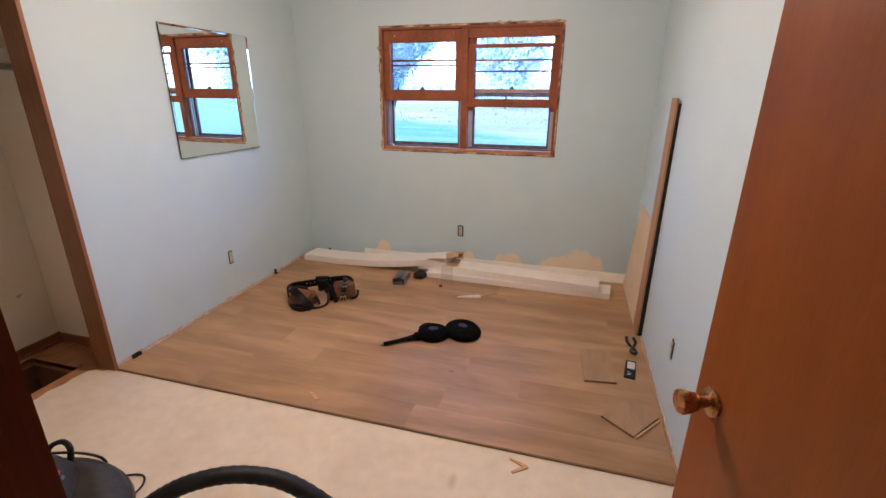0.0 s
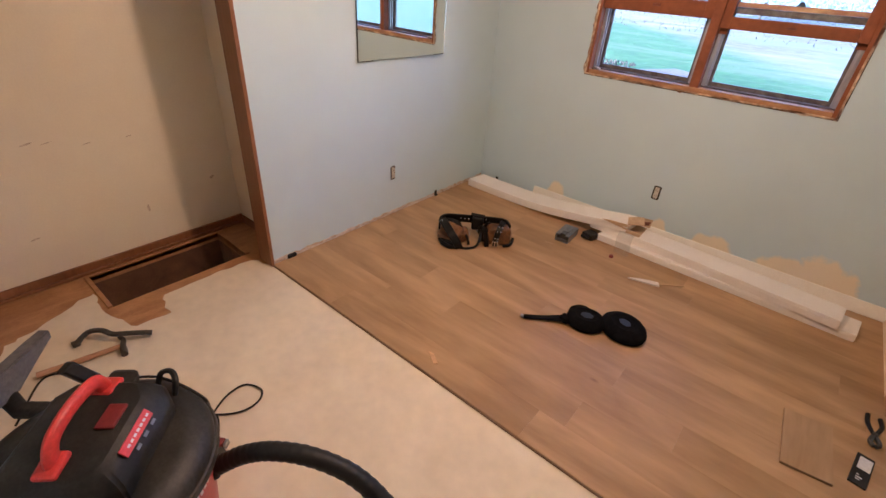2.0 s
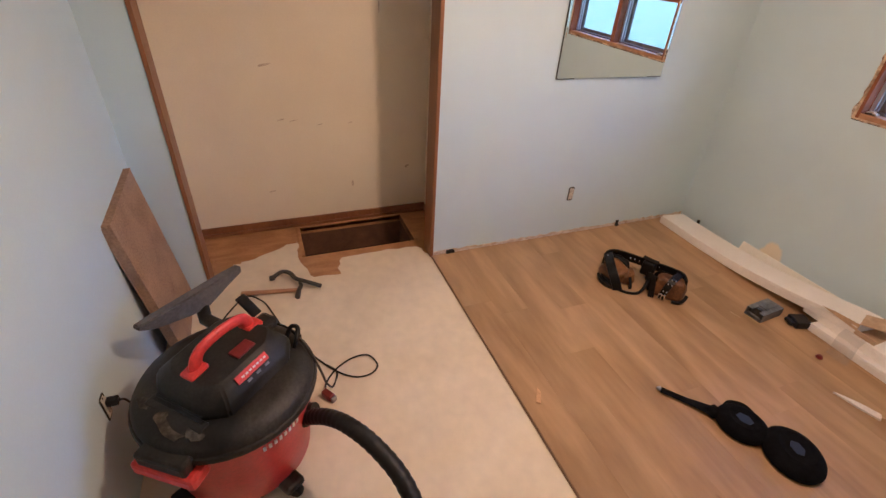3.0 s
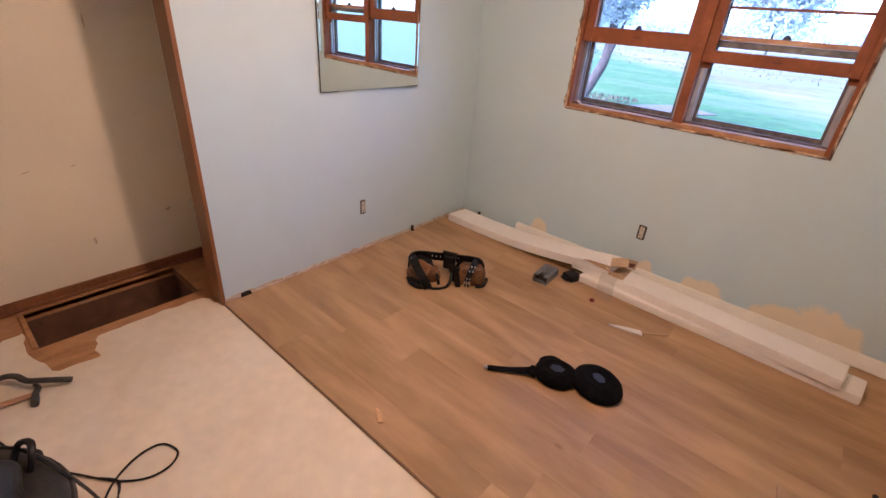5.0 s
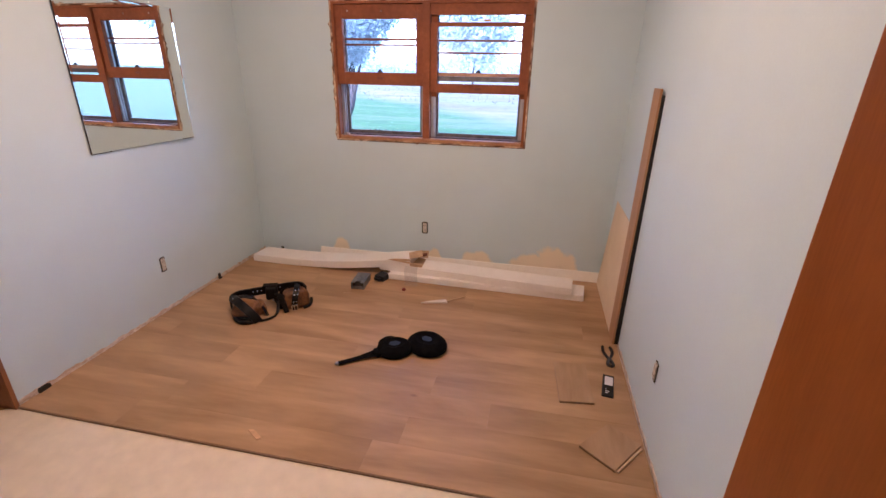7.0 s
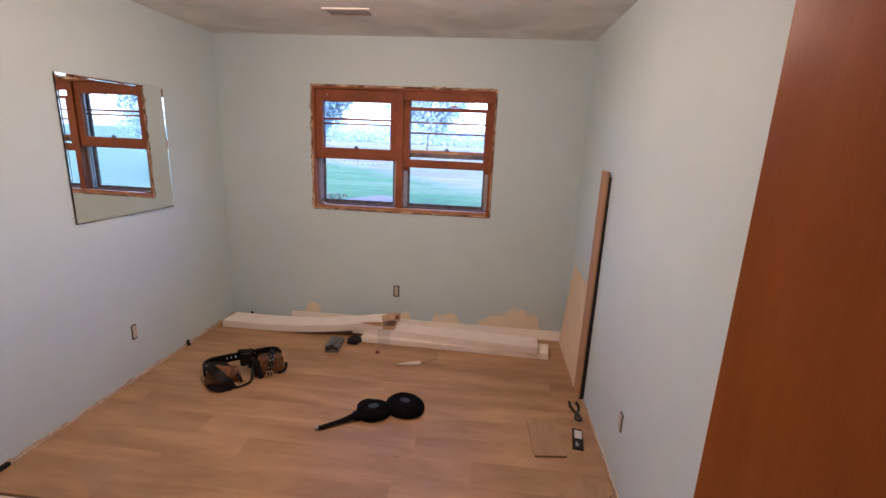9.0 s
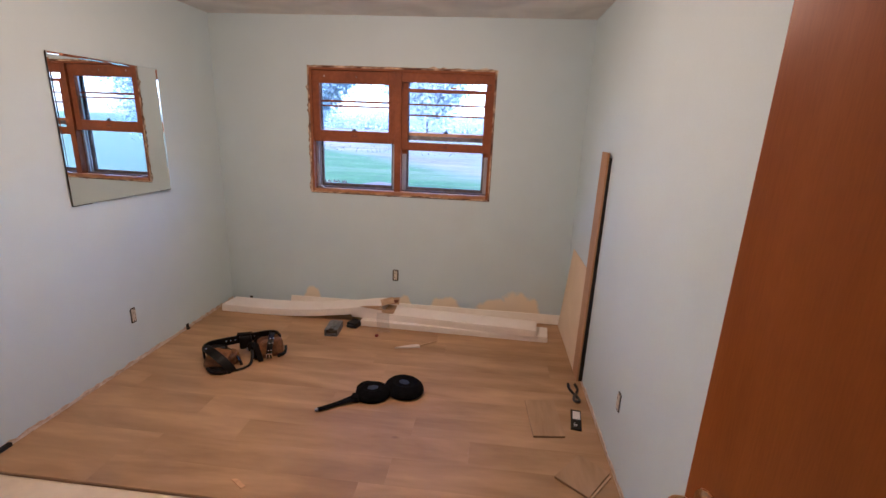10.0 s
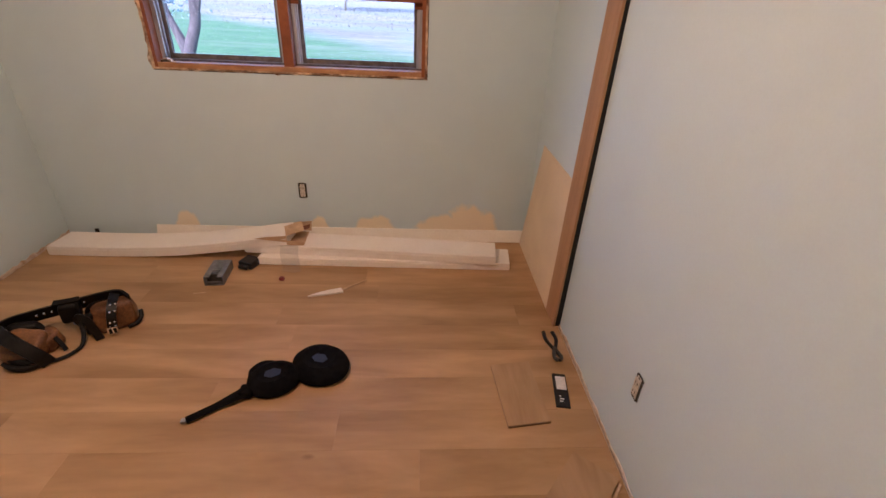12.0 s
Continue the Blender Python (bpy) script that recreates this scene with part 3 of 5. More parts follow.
def storm(x0, x1, rails):
    """Outer aluminium storm unit: side tracks, rails and panes."""
    s = part("storm_window", boxes((x0, x0 + 0.022, 0.062, 0.075, WZ0 + 0.03, WZ1 - 0.028), (x1 - 0.022, x1, 0.062, 0.075, WZ0 + 0.03, WZ1 - 0.028),
                                   (x0, x0 + 0.030, 0.082, 0.094, WZ0 + 0.03, WZ1 - 0.028), (x1 - 0.030, x1, 0.082, 0.094, WZ0 + 0.03, WZ1 - 0.028)), M["alu"], win,
             "grey aluminium storm window tracks")
    part("storm_frame", boxes((x0, x0 + 0.045, 0.104, 0.125, WZ0 + 0.03, WZ1 - 0.028), (x1 - 0.045, x1, 0.104, 0.125, WZ0 + 0.03, WZ1 - 0.028),
                              (x0 + 0.045, x1 - 0.045, 0.104, 0.125, WZ0 + 0.03, WZ0 + 0.07), (x0 + 0.045, x1 - 0.045, 0.104, 0.125, WZ1 - 0.05, WZ1 - 0.028)), M["storm"], s)
    for z, h, y, k in rails:
        part("storm_rail", boxes((x0 + 0.02, x1 - 0.02, y, y + 0.018, z, z + h), bevel=0.002), M[k], s)
    if len(rails) > 2:
        sash_latch((x0 + x1) / 2, 0.072, 1.563, s)
    g = part("pane", boxes((x0 + 0.045, x1 - 0.045, 0.113, 0.116, WZ0 + 0.07, WZ1 - 0.05)), M["glass"], s)
    g.visible_shadow = False


storm(WX0 + J, 1.503, ((1.778, 0.016, 0.070, "jambdark"), (1.742, 0.013, 0.078, "jambdark")))
storm(1.557, WX1 - J, ((1.775, 0.013, 0.070, "jambdark"), (1.692, 0.013, 0.078, "jambdark"), (1.538, 0.025, 0.063, "sill"), (1.503, 0.034, 0.083, "storm")))
rag = random.Random(8)


def caulk(a, b, seed, wide=0.010):
    """Old broken paint and filler along one side of the opening."""
    r = random.Random(seed)
    a, b = Vector(a), Vector(b)
    d = (b - a)
    side = Vector((d.z, 0, -d.x)).normalized()
    out = []
    n = int(d.length / 0.02)
    for i in range(n + 1):
        out.append(a + d * i / n + side * r.uniform(0.3, wide / 0.01) * 0.01 * abs(noise.noise(Vector((i * 0.35, seed, 0.5)))) * 2.0)
    out += [b - side * 0.006, a - side * 0.006]
    return slab([(p.x, p.z) for p in out], -0.0035, 0.0, on_y(0))


for i, (a, b) in enumerate((((WX0, 0, WZ1), (WX0, 0, WZ0)), ((WX1, 0, WZ0), (WX1, 0, WZ1)), ((WX0, 0, WZ0), (WX1, 0, WZ0)), ((WX1, 0, WZ1), (WX0, 0, WZ1)))):
    part("caulk_edge", caulk(a, b, 30 + i, (0.022, 0.008, 0.010, 0.014)[i]), M["caulk"], win, "broken old caulk and paint")
part("orange_clip", boxes((1.935, 1.985, 0.052, 0.060, 1.905, 1.918), bevel=0.002), M["clip"], win, "orange plastic clip")
tuft = bmesh.new()
for i in range(7):
    box(tuft, 0.83 + rag.uniform(0, 0.05), 0.85 + rag.uniform(0.01, 0.05), 0.0, 0.03, WZ0 + 0.036, WZ0 + 0.044 + rag.uniform(0, 0.02), pose(0, 0, 0), 0.003)
part("filler_lump", tuft, M["caulk"], win, "lump of old filler on the sill")

# ---- closet trim, shelf and rail ----
struct("closet_jamb", boxes((-T - 0.006, 0.006, CL1 - 0.022, CL1 - 0.001, 0, HEAD), (-T - 0.006, 0.006, CL0 + 0.001, CL0 + 0.020, 0, HEAD),
                            (-T - 0.006, 0.006, CL0 + 0.020, CL1 - 0.022, HEAD - 0.02, HEAD), bevel=0.002), M["trimwood"],
       "brown stained wooden jamb lining the closet opening", "trim")
struct("baseboard_closet", boxes((CB, CB + 0.016, SOUTH, -2.0, 0.0, 0.058), (CB + 0.016, CB + 0.034, SOUTH, -2.0, 0.0, 0.018), (CB + 0.034, -T - 0.01, -2.016, -2.0, 0.0, 0.055), bevel=0.003),
       M["trimwood"], "brown stained closet baseboard", "baseboard")
shelf = thing("closet_shelf", "white painted closet shelf on side cleats", "shelf")
part("shelf_board", boxes((CB, -0.30, SOUTH, -2.0, 1.70, 1.72), bevel=0.002), M["closet"], shelf)
part("front_lip", boxes((-0.30, -0.285, SOUTH, -2.0, 1.665, 1.722), bevel=0.002), M["white"], shelf)
rail = thing("closet_rail", "grey metal closet hanging rail under the shelf", "closet rail")
part("rod", tube([(-0.32, SOUTH, 1.640), (-0.32, -2.0, 1.640)], 0.016, 14), M["steel"], rail, smooth=True)
for y in (SOUTH + 0.004, -2.004):
    part("rod_socket", lathe([(0.0, -0.006), (0.028, -0.006), (0.028, 0.006), (0.0, 0.006)], 16, pose(-0.32, y, 1.640, 90)), M["steel"], rail)

# ---- doorway and door ----
struct("door_frame", boxes((DX0 - 0.02, DX0, SOUTH - T - 0.012, SOUTH + 0.012, 0, 2.06), (DX1, DX1 + 0.02, SOUTH - T - 0.012, SOUTH + 0.012, 0, 2.06),
                           (DX0, DX1, SOUTH - T - 0.012, SOUTH + 0.012, 2.04, 2.06), (DX0 - 0.075, DX0 - 0.02, SOUTH, SOUTH + 0.012, 0, 2.115)), M["jambdark"],
       "dark red-brown stained door jamb", "door frame")
dang = math.atan2(2.74 - 2.952, -2.835 + 3.635)
door = tagged(new("door_1"), "open flush wooden door, red-brown varnish", "door", kind="structure")
door.matrix_basis = pose(2.952, -3.635, 0.012, 0, 0, -math.degrees(dang))
DW = math.hypot(2.74 - 2.952, -2.835 + 3.635)
part("door_leaf", boxes((0.0, 0.035, 0, DW, 0, 2.02), bevel=0.002), M["door"], door)
knob_m = pose(0, DW - 0.062, 0.906, 0, -90, 0)
part("rose", lathe([(0.0, 0.0), (0.033, 0.0), (0.032, 0.006), (0.022, 0.011), (0.014, 0.014), (0.0, 0.014)], 28, knob_m), M["brass"], door, "worn brass rose", True)
part("door_knob", lathe([(0.0, 0.012), (0.012, 0.012), (0.0125, 0.028), (0.019, 0.034), (0.024, 0.048), (0.027, 0.066), (0.025, 0.071), (0.0, 0.073)], 28, knob_m), M["brass"], door, "brass door knob", True)
part("latch_plate", boxes((0.006, 0.029, DW, DW + 0.002, 0.871, 0.941)), M["brass"], door)
for z in (0.22, 1.0, 1.8):
    part("hinge", lathe([(0.0, 0), (0.006, 0), (0.006, 0.09), (0.0, 0.09)], 10, pose(0.04, -0.006, z)), M["brass"], door)

# ---- ceiling light and register ----
clight = thing("ceiling_light", "round flush ceiling light with an opal glass bowl", "ceiling light", pose(1.50, -1.78, H))
part("base_plate", lathe([(0.0, 0.0), (0.15, 0.0), (0.15, -0.02), (0.0, -0.02)], 32), M["brass"], clight, smooth=True)
bowl = part("glass_bowl", lathe([(0.14, -0.02), (0.142, -0.03), (0.14, -0.05)], 32), M["opal"], clight, smooth=True)
vent = thing("ceiling_vent", "small white ceiling register with slats", "vent", pose(1.335, -0.69, H))
part("frame", boxes((-0.15, 0.15, -0.075, -0.06, -0.008, 0), (-0.15, 0.15, 0.06, 0.075, -0.008, 0), (-0.15, -0.13, -0.06, 0.06, -0.008, 0), (0.13, 0.15, -0.06, 0.06, -0.008, 0), bevel=0.001), M["ceiling"], vent)
part("backing", boxes((-0.13, 0.13, -0.06, 0.06, -0.002, 0)), M["slot"], vent)
for i in range(6):
    part("slat", box(bmesh.new(), -0.13, 0.13, -0.008, 0.008, -0.0012, 0.0012, pose(0, -0.05 + 0.02 * i, -0.006, 40)), M["ventgrey"], vent)


# ---- sockets without cover plates ----
def outlet(m, gap, label, side=0):
    """A bare receptacle in its wall box; side says to which side the open gap shows."""
    o = thing("wall_outlet", label, "outlet", m, "bare outlets")
    lo, hi = 0.018 + gap * (2 if side < 0 else 1), 0.018 + gap * (2 if side > 0 else 1)
    part("box_gap", slab([(-lo, -0.047), (-0.012, -0.052), (0.012, -0.052), (hi, -0.047), (hi, 0.046), (0.012, 0.052), (-0.012, 0.052), (-lo, 0.046)],
                         0.0, 0.003, Matrix(((1, 0, 0, 0), (0, 0, -1, 0), (0, 1, 0, 0), (0, 0, 0, 1)))), M["slot"], o, "dark open wall box")
    part("strap", boxes((-0.013, 0.013, -0.0045, -0.003, -0.044, 0.044), bevel=0.0005), M["outlet"], o)
    b = part("receptacle", boxes((-0.016, 0.016, -0.009, -0.0045, -0.034, -0.003), (-0.016, 0.016, -0.009, -0.0045, 0.003, 0.034), bevel=0.0015), M["outlet"], o)
    for z in (-0.019, 0.019):
        part("socket_slots", boxes((-0.008, -0.005, -0.0095, -0.009, z - 0.005, z + 0.005), (0.005, 0.008, -0.0095, -0.009, z - 0.005, z + 0.005)), M["slot"], b)
    for z in (-0.040, 0.040):
        part("mounting_screw", lathe([(0, 0), (0.004, 0), (0.003, 0.002), (0, 0.0025)], 8, pose(0, -0.0045, z, 90, 0, 0)), M["iron"], o)
    part("torn_rim", slab([((0.026 + 0.006 * noise.noise(Vector((k * 0.9, 3.1, 0)))) * math.copysign(abs(math.cos(k * math.pi / 14)) ** 0.4, math.cos(k * math.pi / 14)),
                            (0.056 + 0.008 * noise.noise(Vector((k * 0.9, 7.7, 0)))) * math.copysign(abs(math.sin(k * math.pi / 14)) ** 0.4, math.sin(k * math.pi / 14))) for k in range(28)],
                          0.0008, 0.0018, Matrix(((1, 0, 0, 0), (0, 0, -1, 0), (0, 1, 0, 0), (0, 0, 0, 1)))), M["wall"], o)
    return o


outlet(pose(1.525, 0, 0.348), 0.008, "old ivory wall outlet without its cover plate, dark gap round it")
outlet(pose(0, -1.148, 0.338, 0, 0, 90), 0.003, "old ivory wall outlet without its cover plate", -1)
outlet(pose(W, -1.658, 0.352, 0, 0, -90), 0.003, "old ivory wall outlet without its cover plate", 1)
outlet(pose(1.07, SOUTH, 0.40, 0, 0, 180), 0.004, "old ivory wall outlet with a black plug in it")

# ---- mirror ----
mir = thing("wall_mirror", "frameless wall mirror with a bright rim, hung slightly askew", "mirror", pose(0.003, -1.443, 1.118, 0, 0, -1.7))
MY0, MY1, MZ0, MZ1 = 0.0, 0.755, 0.0, 0.798
mm = bmesh.new()
B = 0.013   # the ground rim acts as a wedge, which turns its reflection inwards
rim = (0.006, 0.0062, 0.0077, 0.0066)   # how far the corners stand out: bottom left, bottom right, top right, top left
vv = [[mm.verts.new((0.002, y, z)) for y, z in ((MY0, MZ0), (MY1, MZ0), (MY1, MZ1), (MY0, MZ1))],
      [mm.verts.new((x, y, z)) for x, (y, z) in zip(rim, ((MY0, MZ0), (MY1, MZ0), (MY1, MZ1), (MY0, MZ1)))],
      [mm.verts.new((0.006, y, z)) for y, z in ((MY0 + B, MZ0 + B), (MY1 - B, MZ0 + B), (MY1 - B, MZ1 - B), (MY0 + B, MZ1 - B))]]
for a, b in zip(vv, vv[1:]):
    for i in range(4):
        mm.faces.new((a[i], a[(i + 1) % 4], b[(i + 1) % 4], b[i]))
mm.faces.new(vv[2])
mm.faces.new(vv[0][::-1])
bmesh.ops.recalc_face_normals(mm, faces=mm.faces)
part("mirror_glass", mm, M["mirror"], mir)
for q in ((MY0 - 0.004, MY0, MZ0 - 0.003, MZ1), (MY0, MY0 + 0.12, MZ0 - 0.003, MZ0), (MY1 - 0.1, MY1, MZ0 - 0.003, MZ0)):
    part("dark_edge", boxes((0.002, 0.0075, *q)), M["slot"], mir, "thin dark edge strip")
part("hanging_block", boxes((-0.014, 0.0, 0.60, 0.66, 0.1, 0.7)), M["slot"], mir)
part("backing", boxes((0.0, 0.002, MY0 + 0.002, MY1 - 0.002, MZ0 + 0.002, MZ1 - 0.002)), M["slot"], mir)

# ---- outdoors ----
gb = bmesh.new()
bmesh.ops.create_grid(gb, x_segments=40, y_segments=40, size=900, matrix=pose(0, 880, -0.6))
struct("ground", gb, M["ground"], "green lawn running into a pale rough field, distance haze painted in")


def blades(name, material, label, seed, x0, x1, y0, y1, count, h0, h1, wide):
    r = random.Random(seed)
    vs, fs = [], []
    for i in range(count):
        x, y, a, h = r.uniform(x0, x1), r.uniform(y0, y1), r.uniform(0, math.pi), r.uniform(h0, h1)
        dx, dy, k = math.cos(a) * wide, math.sin(a) * wide, len(vs)
        lx, ly = r.uniform(-0.2, 0.2) * h, r.uniform(-0.2, 0.2) * h
        vs += [(x - dx, y - dy, -0.6), (x + dx, y + dy, -0.6), (x + lx, y + ly, -0.6 + h)]
        fs.append((k, k + 1, k + 2))
    me = bpy.data.meshes.new(name)
    me.from_pydata(vs, [], fs)
    me.materials.append(material)
    return tagged(new(name, me), label, "grass", kind="stuff")


blades("field_grass", M["drygrass"], "tall pale weeds in the rough field", 42, -50, 22, 30, 80, 6000, 0.05, 0.20, 0.03)


def tree(name, label, base, trunk, limbs, leaf_spots, leaves, size, material, seed, rad, bark="bark"):
    r = random.Random(seed)
    t = thing(name, label, "tree", pose(*base))
    part("trunk", tube(curve(trunk, 5), lambda k: rad * (1.25 - 0.6 * k), 12), M[bark], t, smooth=True)
    for pts, rr in limbs:
        part("limb", tube(curve(pts, 4), lambda k: rr * (1 - 0.8 * k), 8), M[bark], t, smooth=True)
    vs, fs = [], []
    for i in range(leaves):
        c, s = r.choice(leaf_spots)
        p = Vector(c) + Vector((r.gauss(0, s), r.gauss(0, s), r.gauss(0, s * 0.7)))
        a, b = Vector((r.uniform(-1, 1), r.uniform(-1, 1), r.uniform(-1, 1))).normalized(), Vector((r.uniform(-1, 1), r.uniform(-1, 1), r.uniform(-1, 1))).normalized()
        k, q = len(vs), size * r.uniform(0.6, 1.3)
        vs += [p - a * q, p + b * q * 0.5, p + a * q, p - b * q * 0.5]
        fs.append((k, k + 1, k + 2, k + 3))
    me = bpy.data.meshes.new("crown")
    me.from_pydata([tuple(v) for v in vs], [], fs)
    me.materials.append(material)
    ob = new("crown", me)
    ob.parent = t
    return t


tree("yard_tree", "leaning dark-barked tree with a forked trunk on the lawn", (-2.92, 8.0, -0.6),
     [(0, 0, 0), (0.14, 0, 0.5), (0.34, 0.05, 1.0), (0.50, 0.1, 1.5), (0.52, 0.1, 2.4), (0.4, 0.2, 3.6)],
     [([(0.24, 0.02, 0.66), (0.10, 0.08, 1.05), (-0.06, 0.12, 1.45), (-0.25, 0.2, 2.0), (-0.9, 0.3, 3.2)], 0.12), ([(0.46, 0.1, 1.35), (0.66, 0.1, 1.9), (0.75, 0.2, 2.3)], 0.09),
      ([(0.5, 0.1, 2.2), (0.9, 0.0, 3.0), (1.6, 0.1, 3.6)], 0.07), ([(0.5, 0.1, 2.6), (0.0, 0.2, 3.6), (-0.8, 0.1, 4.4)], 0.06)],
     [((-0.9, 0.2, 3.4), 0.55), ((0.2, 0.2, 3.9), 0.6), ((-0.2, 0.0, 3.0), 0.35), ((0.8, 0.1, 3.3), 0.35), ((-1.8, 0.2, 3.6), 0.6), ((-1.2, 0.4, 2.6), 0.4), ((1.3, 0.1, 4.3), 0.4), ((0.2, 0.1, 2.75), 0.2), ((0.9, 0, 3.05), 0.28), ((1.25, 0.1, 3.3), 0.24), ((0.75, 0.1, 2.75), 0.2), ((1.5, 0, 3.5), 0.22), ((0.4, 0, 3.2), 0.3), ((0.6, 0, 2.45), 0.12), ((0.1, 0.2, 2.5), 0.38), ((0.7, 0.2, 2.95), 0.35), ((-0.4, 0.3, 2.0), 0.3)],
     52000, 0.036, M["hazed_leaf"], 51, 0.118)
# haze by colour: misty leaves, and dry grass colour in place of bark
tree("far_tree", "tall tree in the misty field, paled by painted haze", (-7.0, 62.0, -0.6), [(0, 0, 0), (0.1, 0, 2), (0, 0, 5), (0.2, 0, 8)],
     [([(0, 0, 3), (1.2, 0, 5), (2.2, 0, 7)], 0.12), ([(0, 0, 3.5), (-1.2, 0, 5), (-2, 0, 6.5)], 0.12)],
     [((0, 0, 8), 2.0), ((-2.5, 0, 7.0), 1.6), ((2.4, 0, 7.2), 1.5), ((-0.6, 0, 11), 2.4), ((0.3, 0, 4.6), 1.4), ((1.6, 0, 13), 2.2), ((-2.8, 0, 12.4), 2.0), ((-4.6, 0, 10), 1.7)], 30000, 0.30, M["hazed_farleaf"], 52, 0.12, "drygrass")
tree("yard_tree", "leafy tree at the far side of the lawn", (11.9, 13.0, -0.6), [(0, 0, 0), (0.1, 0, 1.5), (0, 0.1, 3.0), (0.2, 0, 5.0)],
     [([(0, 0, 2.4), (-1.0, 0.4, 3.6), (-1.8, 0.6, 4.6)], 0.09), ([(0, 0, 2.8), (1.0, -0.3, 3.8), (1.7, -0.4, 5.0)], 0.09)],
     [((-1.4, 0.4, 4.4), 0.7), ((-0.4, 0, 5.2), 0.9), ((1.2, -0.3, 4.8), 0.8), ((0.7, 0.0, 2.4), 0.40), ((0.9, 0.2, 3.2), 0.5), ((0.3, 0.1, 1.7), 0.30), ((1.5, 0.0, 3.9), 0.5), ((0.2, 0, 6.4), 0.9), ((-1.2, 0.2, 6.0), 0.7)], 14000, 0.07, M["hazed_leaf"], 53, 0.16)
# woods and the solid strip behind them carry their haze as pale colour
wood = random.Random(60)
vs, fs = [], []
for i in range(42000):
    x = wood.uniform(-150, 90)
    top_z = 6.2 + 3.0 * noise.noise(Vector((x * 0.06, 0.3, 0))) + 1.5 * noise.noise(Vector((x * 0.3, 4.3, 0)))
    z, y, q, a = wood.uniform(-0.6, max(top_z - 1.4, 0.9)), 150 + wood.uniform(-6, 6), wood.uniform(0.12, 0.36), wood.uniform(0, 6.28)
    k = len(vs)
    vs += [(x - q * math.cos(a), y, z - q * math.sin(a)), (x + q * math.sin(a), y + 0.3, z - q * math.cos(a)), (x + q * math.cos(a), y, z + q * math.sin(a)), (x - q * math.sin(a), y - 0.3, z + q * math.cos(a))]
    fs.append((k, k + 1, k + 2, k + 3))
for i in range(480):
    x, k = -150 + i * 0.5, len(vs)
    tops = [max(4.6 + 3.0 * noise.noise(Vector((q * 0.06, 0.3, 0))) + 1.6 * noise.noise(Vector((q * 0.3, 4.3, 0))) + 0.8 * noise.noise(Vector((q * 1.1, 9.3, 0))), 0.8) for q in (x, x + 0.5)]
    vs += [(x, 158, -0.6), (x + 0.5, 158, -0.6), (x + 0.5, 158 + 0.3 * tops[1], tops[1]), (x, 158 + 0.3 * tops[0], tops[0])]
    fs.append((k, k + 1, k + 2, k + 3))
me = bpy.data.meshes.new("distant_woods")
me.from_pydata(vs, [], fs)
me.materials.append(M["hazed_farleaf"])
tagged(new("distant_woods", me), "line of distant trees beyond the field, haze painted into their colour", "woods", kind="stuff")

struct("yard_slab", box(bmesh.new(), -0.75, 0.75, -1.0, 1.0, -0.62, -0.57, pose(-1.75, 12.3, 0, 0, 0, -28), 0.01), M["slab"], "pale pinkish concrete slab set in the lawn", "slab")
blades("yard_weeds", M["drygrass"], "low ragged weeds beside the tree trunk", 47, -4.6, -3.0, 11.6, 13.2, 160, 0.03, 0.14, 0.04)
# ---- things along the window wall ----
bb = thing("loose_baseboard", "loose cream-painted baseboard leaning along the window wall", "baseboard")
part("board", box(bmesh.new(), 0.57, 2.985, -0.012, 0.0, 0.0, 0.082, pose(0, -0.028, 0.013, -18, 0, 0), 0.003), M["cream"], bb)


def carton(name, label, spine, wide, tall, group="long white cartons"):
    """A long flat carton that follows a spine of (x, y of the front edge, z of its underside)."""
    t = thing(name, label, "carton", None, group)
    bm = bmesh.new()
    rings = []
    pts = curve(spine, 6)
    for p in pts:
        rings.append([bm.verts.new((p.x + a * 0.02, p.y + a * wide, p.z + b * tall)) for a, b in ((0, 0), (1, 0), (1, 1), (0, 1))])
    for a, b in zip(rings, rings[1:]):
        for i in range(4):
            bm.faces.new((a[i], a[(i + 1) % 4], b[(i + 1) % 4], b[i]))
    bm.faces.new(rings[0][::-1])
    bm.faces.new(rings[-1])
    bmesh.ops.recalc_face_normals(bm, faces=bm.faces)
    es = [e for e in bm.edges if len(e.link_faces) == 2 and e.calc_face_angle(0) > 0.6]
    bmesh.ops.bevel(bm, geom=es, offset=0.003, segments=2, affect="EDGES")
    part("carton_body", bm, M["white"], t)
    for p, k in ((pts[0], -1), (pts[-1], 1)):
        if k < 0 or "torn" not in label:
            part("end_flap", boxes((p.x + 0.001 * k, p.x + 0.0035 * k, p.y + 0.004, p.y + wide - 0.004, p.z + 0.003, p.z + tall * 0.62), bevel=0.0008), M["white"], t)
    lip = [v + Vector((0, -0.0018, tall * 0.72)) for v in pts]
    part("lid_edge", tube(lip, 0.0016, 6), M["white"], t)
    return t


Z = 0.012
carton("long_carton", "thin white carton flat on the planks, under another", [(1.307, -0.358, Z), (2.0, -0.374, Z), (2.818, -0.392, Z)], 0.185, 0.048)
mid = carton("long_carton", "long white carton resting on a thinner one", [(1.22, -0.300, Z + 0.048), (1.6, -0.325, Z + 0.048), (2.2, -0.370, Z + 0.048), (2.725, -0.412, Z + 0.048)], 0.180, 0.058)
bent = carton("long_carton", "bent long white carton with its end torn open", [(0.068, -0.285, Z), (0.45, -0.295, Z + 0.002), (0.8, -0.303, Z + 0.018), (1.15, -0.310, Z + 0.062), (1.40, -0.316, Z + 0.104), (1.48, -0.318, Z + 0.110)], 0.196, 0.060)
flap = bmesh.new()
zz = Z + 0.112
